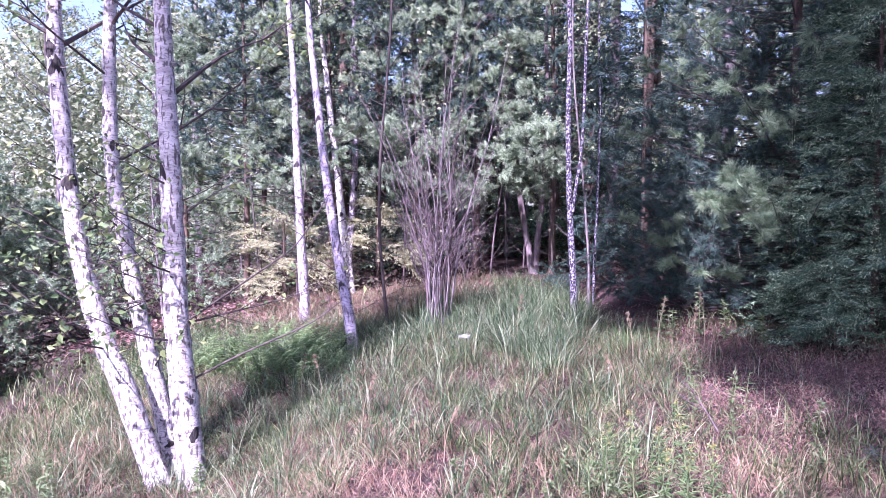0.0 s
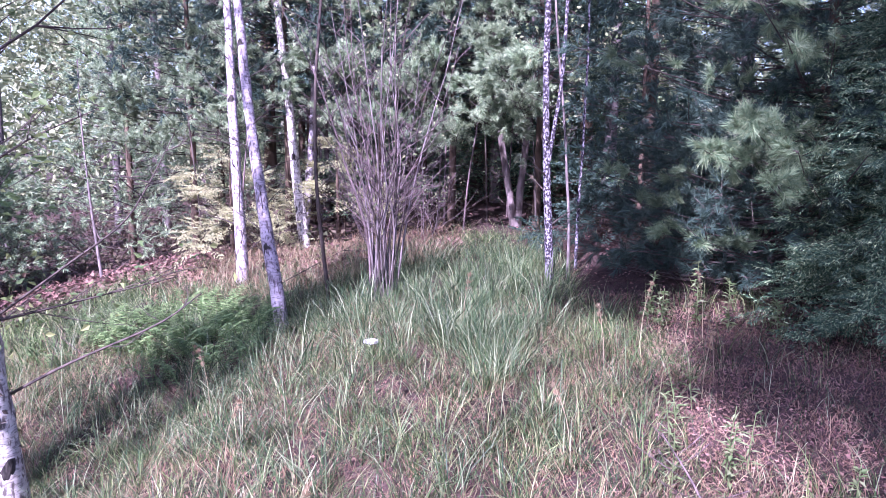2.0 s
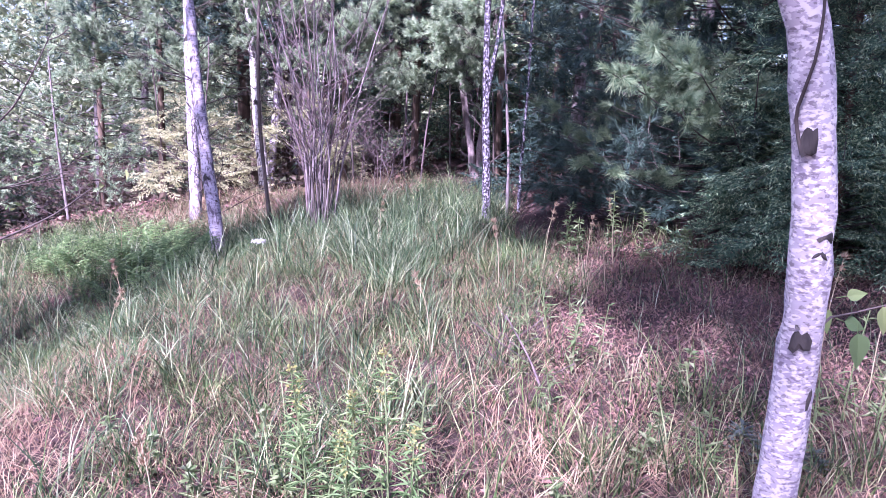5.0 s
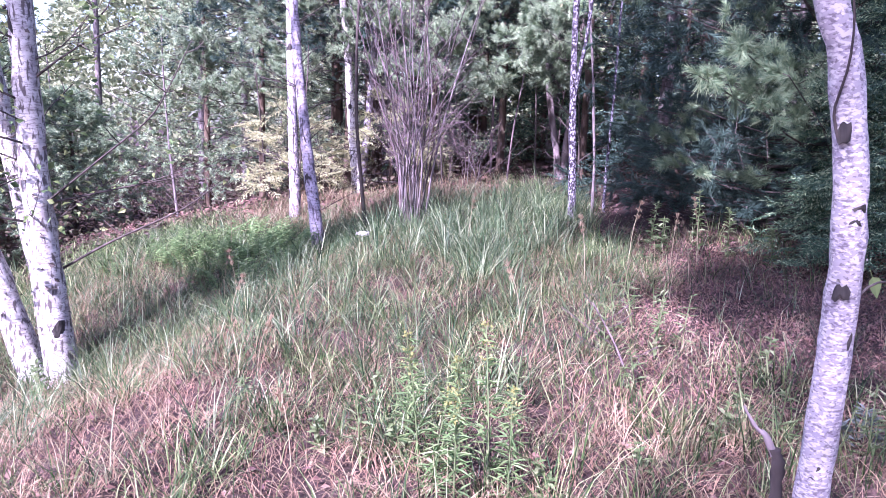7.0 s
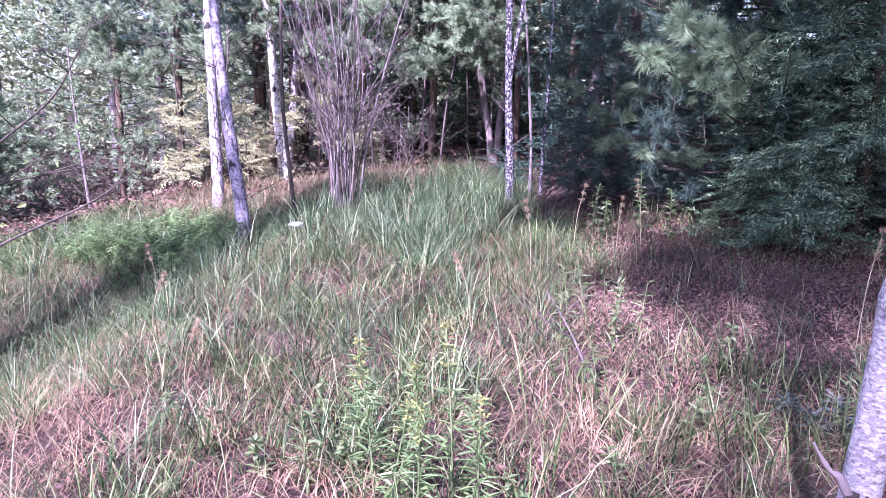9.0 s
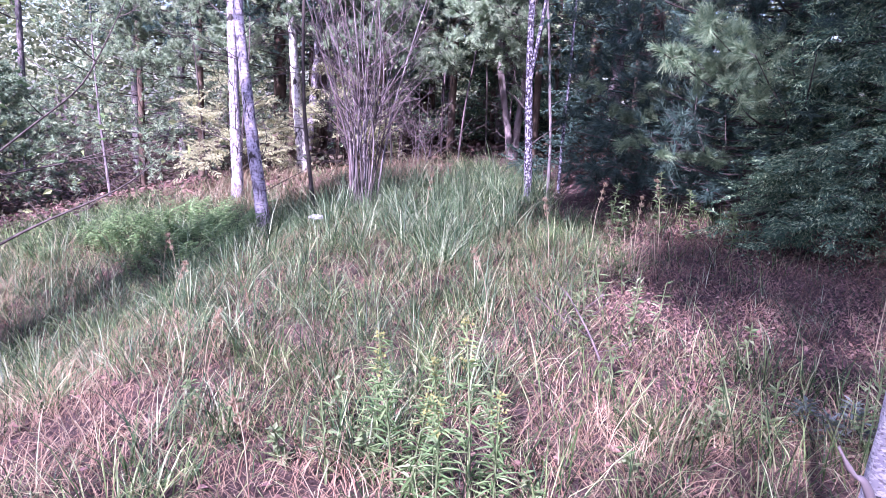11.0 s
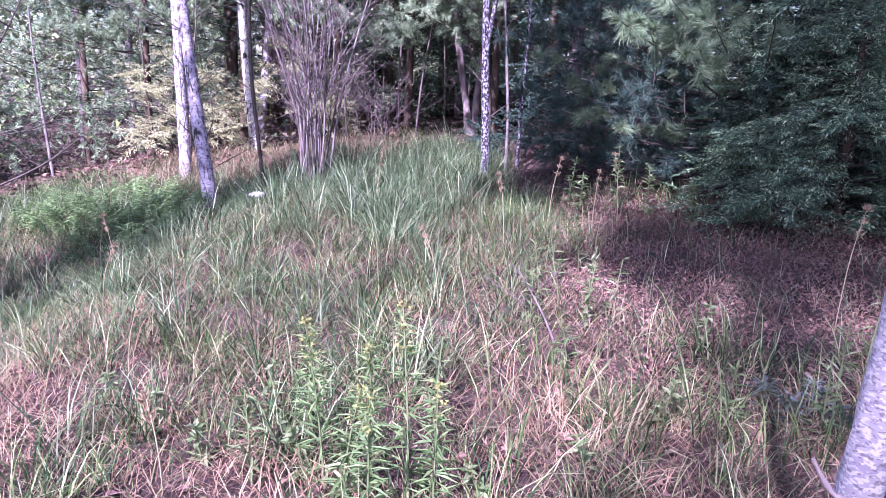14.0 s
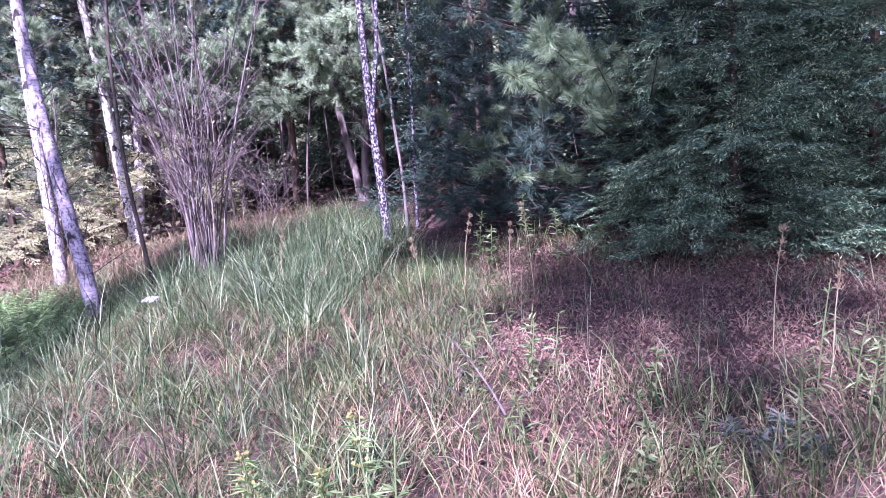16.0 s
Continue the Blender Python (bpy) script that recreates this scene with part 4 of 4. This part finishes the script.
def grass(name, label, mat, n, box, keep, per, length, width, bend, spread):
    g = Geo()
    x, y = tuft_points(n, *box, keep)
    m = len(x)
    size = rng.uniform(0.6, 1.25, m)
    X = np.repeat(x, per) + rng.normal(0, spread, m * per)
    Y = np.repeat(y, per) + rng.normal(0, spread, m * per)
    out = np.arctan2(Y - np.repeat(y, per), X - np.repeat(x, per)) + rng.normal(0, 0.6, m * per)
    L = np.repeat(size, per) * length * rng.uniform(0.45, 1.15, m * per)
    blades(g, on_ground(X, Y, -0.01), L, width * rng.uniform(0.6, 1.2, m * per), np.abs(rng.normal(bend, 0.24, m * per)), 3, out)
    return tagged(part(name, g, mat), label, "grass", kind="stuff")


def meadow(x, y):
    patch = np.sin(1.3 * x + 0.5) * np.cos(1.1 * y) + 0.6 * np.sin(2.7 * x - 1.9 * y)
    return ~bare(x, y) & ((patch > -0.55) | (y > 5.2)) & (rng.uniform(size=x.shape) < np.clip(0.14 + (y - 2.6) * 0.33, 0.10, 1.0) * np.where((x > 1.75) & (y < 5.4), 0.3, 1.0))


def anywhere(x, y):
    return ~bare(x, y)


def trail_mouth(x, y):
    return ~bare(x, y) & (np.exp(-((x - 0.95) / 0.75) ** 2 - ((y - 8.1) / 1.3) ** 2) > rng.uniform(size=x.shape))


def dry_ground(x, y):
    share = np.where(y < 4.8, 1.0, np.clip(0.2 + 0.4 * (x - 1.0), 0.12, 1.0))
    return ~bare(x, y) & (rng.uniform(size=x.shape) < share)


grass("meadow_grass", "tangled green meadow grass with arching blades", M_GRASS, 3100, (-4.8, 3.2, 2.0, 11.8), meadow, 26, 0.30, 0.0046, 0.74, 0.045)
grass("meadow_grass", "tall blue-green grass tufts", M_GRASS_BLUE, 760, (-3.8, 2.2, 3.2, 10.6), meadow, 26, 0.39, 0.0062, 0.66, 0.04)
grass("tall_grass", "bright tall grass at the mouth of the trail", M_GRASS_BLUE, 480, (-1.2, 2.6, 5.4, 10.6), trail_mouth, 28, 0.52, 0.008, 0.55, 0.05)
grass("dry_grass", "matted dry straw-coloured grass", M_DRY, 3000, (-4.5, 4.6, 1.8, 11.0), dry_ground, 17, 0.26, 0.0042, 0.9, 0.09)
grass("dry_grass", "thin dry grass on the bare near ground", M_DRY, 900, (-5, 6, -5, 2.0), lambda x, y: x > -9, 10, 0.22, 0.006, 0.9, 0.09)
grass("edge_grass", "grass blades by the hemlock", M_GRASS, 120, (2.6, 5.5, 4.0, 5.0), lambda x, y: x > 0, 14, 0.30, 0.006, 0.6, 0.05)
grass("edge_grass", "thin pale grass along the leaf litter", M_GRASS, 60, (1.8, 3.6, 6.4, 8.6), lambda x, y: x > 0, 12, 0.34, 0.006, 0.5, 0.06)
grass("edge_grass", "sunlit grass on the open slope", M_GRASS, 900, (-9.5, -3.2, 2.5, 10.5), lambda x, y: x < 0, 16, 0.36, 0.01, 0.6, 0.07)
grass("dry_brush", "sunlit dry straw and brush at the edge of the wood", M_DRY, 420, (-2.9, 0.5, 9.7, 12.2), lambda x, y: x > -9, 15, 0.36, 0.008, 0.7, 0.09)
grass("dry_brush", "pale sunlit straw on the slope beside the birches", M_DRY, 420, (-6.5, -2.3, 3.2, 8.5), lambda x, y: x < 0, 15, 0.34, 0.007, 0.7, 0.09)
grass("litter_sprig", "thin green sprigs rising through the leaf litter", M_GRASS_BLUE, 300, (2.3, 5.4, 4.8, 7.9), lambda x, y: x > 0, 5, 0.26, 0.0045, 0.6, 0.06)
grass("dry_sprig", "pale dry stalks standing in the leaf litter", M_DRY, 420, (2.3, 5.4, 4.8, 7.9), lambda x, y: x > 0, 4, 0.20, 0.0035, 0.8, 0.08)
grass("green_tuft", "lush green grass tufts in the near clearing", M_GRASS, 90, (0.5, 2.7, 2.9, 4.8), anywhere, 22, 0.30, 0.006, 0.6, 0.04)


def seed_stalk(at, tall, lean, mat=None):
    """A single dry grass stalk with a drooping seed head."""
    t = thing("grass_stalk", "dry brown grass stalk with a feathery seed head", "grass stalk", "seeding grass stalks", at=at)
    s, h = Geo(), Geo()
    c = tube(s, [(0, 0, -0.02), (lean[0] * 0.3, lean[1] * 0.3, tall * 0.55), (lean[0], lean[1], tall)], 0.0028, 0.0015, 5, 10)
    part("stalk", s, M_DRY, t)
    n = 60
    u = rng.uniform(0.74, 1.0, n)
    p = np.array([c[0] + (c[-1] - c[0]) * 0 + c[min(9, int(v * 9.99))] for v in u]) + rng.normal(0, 0.006, (n, 3))
    leaf_quads(h, p, rng.normal(0, 0.5, (n, 3)) + [lean[0] * 2, lean[1] * 2, 1.0], rng.normal(size=(n, 3)), np.full(n, 0.03), np.full(n, 0.006))
    part("seed_head", h, M_DRY, t, kind="stuff")
    return t


for x, y, h, lx, ly in ((3.52, 5.25, 0.62, 0.06, 0.0), (2.45, 6.1, 0.42, 0.05, 0.02), (2.6, 6.4, 0.5, -0.07, 0.0), (2.15, 5.9, 0.45, 0.08, 0.0), (-1.9, 8.3, 0.6, 0.02, 0.0), (-0.9, 6.6, 0.5, -0.08, 0.02), (-1.2, 6.9, 0.55, 0.06, 0), (0.9, 7.2, 0.55, 0.05, 0), (1.9, 6.4, 0.5, -0.05, 0.03), (2.2, 6.9, 0.55, 0.07, 0), (-0.3, 5.4, 0.42, 0.1, 0),
                        (2.5, 6.8, 0.5, 0.03, 0.0), (2.75, 7.3, 0.55, -0.06, 0), (1.6, 5.2, 0.42, -0.1, 0.05), (0.4, 4.4, 0.36, 0.08, 0), (1.0, 3.5, 0.32, -0.06, 0.04), (3.6, 4.9, 0.5, 0.04, 0)):
    seed_stalk((x, y, float(height(x, y))), h, (lx, ly))


def litter():
    g = Geo()
    n = 22000
    x, y = rng.uniform(-5, 7, n), rng.uniform(-3.0, 14, n)
    c = on_ground(x, y, 0.012) + np.abs(rng.normal(0, 0.012, (n, 1))) * [0, 0, 1]
    L = rng.uniform(0.018, 0.05, n)
    leaf_quads(g, c, rng.normal(size=(n, 3)) * [1, 1, 0.25], rng.normal(size=(n, 3)) * 0.5 + [0, 0, 1], L, L * rng.uniform(0.4, 0.7, n), 0.25)
    n = 5000
    x, y = np.concatenate([rng.normal(-5.2, 0.8, n), rng.uniform(-3.5, 0.6, n)]), np.concatenate([rng.normal(12.2, 0.5, n), rng.uniform(10.4, 12.2, n)])
    n = len(x)
    L = rng.uniform(0.05, 0.11, n)
    leaf_quads(g, on_ground(x, y, 0.03) + np.abs(rng.normal(0, 0.03, (n, 1))) * [0, 0, 1], rng.normal(size=(n, 3)) * [1, 1, 0.4], rng.normal(size=(n, 3)) * 0.6 + [0, 0, 1], L, L * rng.uniform(0.4, 0.7, n), 0.25)
    n = 22000
    x, y = rng.uniform(2.2, 6.0, n), rng.uniform(4.4, 8.6, n)
    L = rng.uniform(0.012, 0.032, n)
    leaf_quads(g, on_ground(x, y, 0.02) + np.abs(rng.normal(0, 0.02, (n, 1))) * [0, 0, 1], rng.normal(size=(n, 3)) * [1, 1, 0.4], rng.normal(size=(n, 3)) * 0.6 + [0, 0, 1], L, L * rng.uniform(0.4, 0.7, n), 0.25)
    ob = tagged(part("leaf_litter", g, M_LITTER), "scattered brown and pinkish dead leaves", "leaf litter", kind="stuff")
    s = Geo()
    n = 92000
    x, y = rng.uniform(-4, 6, n), rng.uniform(1.2, 8.5, n)
    k = ~((x > 2.35) & (y > 4.7)) | (rng.uniform(size=n) < 0.8)
    x, y = x[k], y[k]
    n = len(x)
    blades(s, on_ground(x, y, 0.005 + 0.05 * rng.uniform(size=n)), rng.uniform(0.05, 0.17, n), rng.uniform(0.002, 0.004, n), rng.uniform(0.9, 1.25, n), 2)
    tagged(part("straw_litter", s, M_STRAW), "flattened straw and fallen pine needles", "straw", kind="stuff")
    return ob


litter()


def fern_mound(at, rx, ry, tall, n):
    t = thing("fern_patch", "lush bright green fern patch below the birches", "fern", at=at)
    for k in range(n):
        g = Geo()
        a = rng.uniform(0, 6.28)
        r = math.sqrt(rng.uniform(0, 1))
        x, y = rx * r * math.cos(a), ry * r * math.sin(a)
        b = np.array([x, y, float(height(at[0] + x, at[1] + y)) - at[2]])
        d = np.array([math.cos(a + rng.normal(0, 0.8)), math.sin(a + rng.normal(0, 0.8)), 0])
        L = tall * rng.uniform(0.6, 1.25)
        u = np.linspace(0.15, 1, 13)
        c = b + d * (L * 0.55 * u ** 1.6)[:, None] + np.array([0, 0, 1.0]) * (L * (u - 0.35 * u ** 2.5))[:, None]
        side = np.array([-d[1], d[0], 0.1])
        tube(g, c[[0, 6, 12]], 0.003, 0.001, 4, 5)
        for sg in (-1, 1):
            w = L * 0.26 * (1.05 - u)
            leaf_quads(g, c, np.repeat([side * sg + d * 0.35], 13, 0) + rng.normal(0, 0.1, (13, 3)), np.repeat([[0.0, 0, 1]], 13, 0), w + 0.02, np.full(13, L * 0.055), 0.1)
        part("frond", g, M_FERN, t)
    return t


for x, y, rx, ry, h, n in ((-2.0, 8.7, 0.8, 0.7, 0.44, 130), (-2.9, 8.6, 0.8, 0.6, 0.34, 60), (-1.5, 8.0, 0.6, 0.6, 0.36, 70)):
    fern_mound((x, y, float(height(x, y))), rx, ry, h, n)


def leafy_weed(name, label, at, tall, leaf, mat, flower=None, n=34, lean=(0, 0), slim=0.2):
    t = thing(name, label, "wild plant", at=at)
    st, lv = Geo(), Geo()
    c = tube(st, [(0, 0, -0.03), (lean[0] * 0.4, lean[1] * 0.4, tall * 0.5), (lean[0], lean[1], tall)], 0.004, 0.002, 5, 10)
    u = rng.uniform(0.12, 0.98, n)
    p = np.stack([np.interp(u * 9, np.arange(10), c[:, k]) for k in range(3)], 1)
    a = np.arange(n) * 2.399 + rng.normal(0, 0.5, n)
    d = np.stack([np.cos(a), np.sin(a), rng.normal(0.3, 0.35, n)], 1)
    leaf_quads(lv, p, d, np.repeat([[0, 0, 1.0]], n, 0) + rng.normal(0, 0.2, (n, 3)), leaf * (1.15 - 0.6 * u), leaf * slim * (1.1 - 0.4 * u))
    stem = part("stem", st, M_WEED, t)
    part("foliage", lv, mat, t, kind="stuff")
    if flower is not None:
        f = Geo()
        k = 54
        uu = rng.uniform(0.72, 1.0, k)
        q = np.array([c[min(9, int(v * 9.99))] for v in uu]) + rng.normal(0, 0.007, (k, 3)) * (1.3 - uu)[:, None] * 3
        scatter_leaves(f, q, 0.011, 0.8)
        part("flower_spike", f, flower, stem, "yellow flower spike", kind="stuff")
    return t


for x, y, h in ((1.68, 3.62, 0.55), (1.42, 3.66, 0.52), (1.55, 3.75, 0.42), (1.3, 3.9, 0.4), (1.6, 3.4, 0.44), (1.5, 3.5, 0.36), (1.76, 3.5, 0.4)):
    leafy_weed("goldenrod", "green goldenrod stalk with a small yellow flower spike", (x, y, float(height(x, y))), h, 0.085, M_FERN, M_GOLD, 76, (rng.normal(0, 0.04), rng.normal(0, 0.04)), 0.12)
for x, y, h in ((2.78, 7.63, 0.55), (3.02, 7.6, 0.44), (2.4, 7.7, 0.42), (2.48, 7.55, 0.34), (3.3, 7.3, 0.36)):
    leafy_weed("tall_weed", "pale leafy weed spire in front of the pine", (x, y, float(height(x, y))), h, 0.09, M_WEED, None, 56, (rng.normal(0, 0.03), 0), 0.3)
for x, y, h in ((3.55, 4.5, 0.55), (3.72, 4.62, 0.6), (3.42, 4.72, 0.5), (3.85, 4.4, 0.5), (3.62, 4.3, 0.42), (3.9, 4.8, 0.5), (2.1, 5.3, 0.34), (2.3, 5.05, 0.4), (3.2, 4.45, 0.36), (3.35, 4.3, 0.42), (3.05, 4.2, 0.3), (2.75, 4.3, 0.28), (3.5, 4.6, 0.4), (2.2, 4.6, 0.25), (2.05, 5.0, 0.3), (2.45, 5.2, 0.3), (1.5, 3.5, 0.3), (1.75, 3.8, 0.26), (1.2, 3.65, 0.28), (1.7, 4.1, 0.3), (2.2, 5.6, 0.4), (2.35, 5.9, 0.36)):
    leafy_weed("leafy_weed", "small green leafy weed growing in dry grass", (x, y, float(height(x, y))), h, 0.085, M_WEED, None, 26, (rng.normal(0, 0.04), rng.normal(0, 0.04)), 0.16)


for x, y, h in ((-2.75, 4.7, 0.5), (-2.5, 4.5, 0.42), (-2.9, 5.0, 0.55), (-2.4, 4.9, 0.4), (-3.1, 4.8, 0.5), (-2.65, 5.2, 0.45), (-3.2, 5.4, 0.5), (-1.4, 5.0, 0.3), (-2.2, 4.4, 0.3)):
    leafy_weed("leafy_weed", "sunlit leafy weed beside the birch clump", (x, y, float(height(x, y))), h, 0.10, M_WEED, None, 44, (rng.normal(0, 0.05), rng.normal(0, 0.05)), 0.3)


for x, y, h in ((1.54, 3.61, 0.16), (2.21, 3.85, 0.14), (1.35, 3.7, 0.18), (0.75, 3.9, 0.16), (1.0, 3.75, 0.14), (1.9, 3.6, 0.15), (2.5, 4.2, 0.2), (2.65, 4.5, 0.22), (1.1, 4.1, 0.2), (2.8, 4.85, 0.25), (2.3, 5.0, 0.34), (0.5, 4.1, 0.16)):
    leafy_weed("seedling", "low lime-green seedling in flattened straw", (x, y, float(height(x, y))), h, 0.06, M_WEED, None, 22, (rng.normal(0, 0.03), rng.normal(0, 0.03)), 0.42)


def flower_head():
    at = (0.46, 5.8, float(height(0.46, 5.8)))
    t = thing("wild_flower", "white lace flower head on a thin stalk above the grass", "flower", at=at)
    s, f = Geo(), Geo()
    tube(s, [(0, 0, -0.02), (0.01, 0, 0.25), (0, 0, 0.5)], 0.003, 0.002, 5, 6)
    n = 160
    r, a = 0.042 * np.sqrt(rng.uniform(0, 1, n)), rng.uniform(0, 6.28, n)
    scatter_leaves(f, np.stack([r * np.cos(a), r * np.sin(a), 0.5 - 4 * r * r + 0.0 * r], 1), 0.014, 0.9, 2)
    part("stalk", s, M_WEED, t)
    part("umbel", f, M_LACE, t)


flower_head()


def dead_limb(name, label, pts, r, mat=M_GREYTWIG, twigs=5, snapped=()):
    base = np.array(pts[0], float)
    t = thing(name, label, "branch", at=base)
    g, tw, lv = Geo(), Geo(), Geo()
    c = tube(g, [np.array(p) - base for p in pts], r, r * (0.8 if snapped else 0.3), 7, 30 if snapped else 14, 0.16 if snapped else 0.08)
    part("limb", g, mat, t, smooth=True)
    if twigs:
        side_branches(tw, lv, c, twigs, 0.25, 1.0, 0.3, 0.5, r * 0.2, subs=2)
        part("twigwork", tw, mat, t, kind="stuff")
    if snapped:
        g = Geo()
        tube(g, [np.array(p) - base for p in snapped], 0.0062, 0.002, 6, 12, 0.28)
        part("snapped_tip", g, M_DEADWOOD, t, "pale splintered wood", smooth=True)


dead_limb("fallen_branch", "thin bare fallen branch resting slantwise in the grass", [(-1.78, 5.62, 0.1), (-1.28, 5.6, 0.36), (-0.75, 5.6, 0.6), (-0.5, 5.65, 0.78)], 0.011, M_TWIG, 7)
stem_foot = (2.285, 2.47, float(height(2.285, 2.47)) - 0.02)
dead_limb("fallen_limb", "reddish dead limb slanting out of the grass", [(2.18, 4.75, float(height(2.18, 4.75)) - 0.02), (2.10, 4.85, 0.16), (1.98, 4.95, 0.34)], 0.008, M_REDTWIG, 7)
dead_limb("dead_stem", "thin dark broken stem with a pale snapped tip", [stem_foot, (2.30, 2.465, 0.35), (2.308, 2.46, 0.66), (2.30, 2.46, 0.725)], 0.0115, M_TWIG, 0, [(2.300, 2.46, 0.715), (2.284, 2.462, 0.745), (2.27, 2.466, 0.755), (2.25, 2.468, 0.787)])


for x, y, h in ((3.0, 4.3, 0.11), (3.1, 4.4, 0.12), (2.92, 4.42, 0.1), (3.14, 4.25, 0.09)):
    leafy_weed("pale_plant", "low pale blue-grey leafy plant among the weeds", (x, y, float(height(x, y))), h, 0.09, M_PALE, None, 34, (rng.normal(0, 0.04), rng.normal(0, 0.03)))
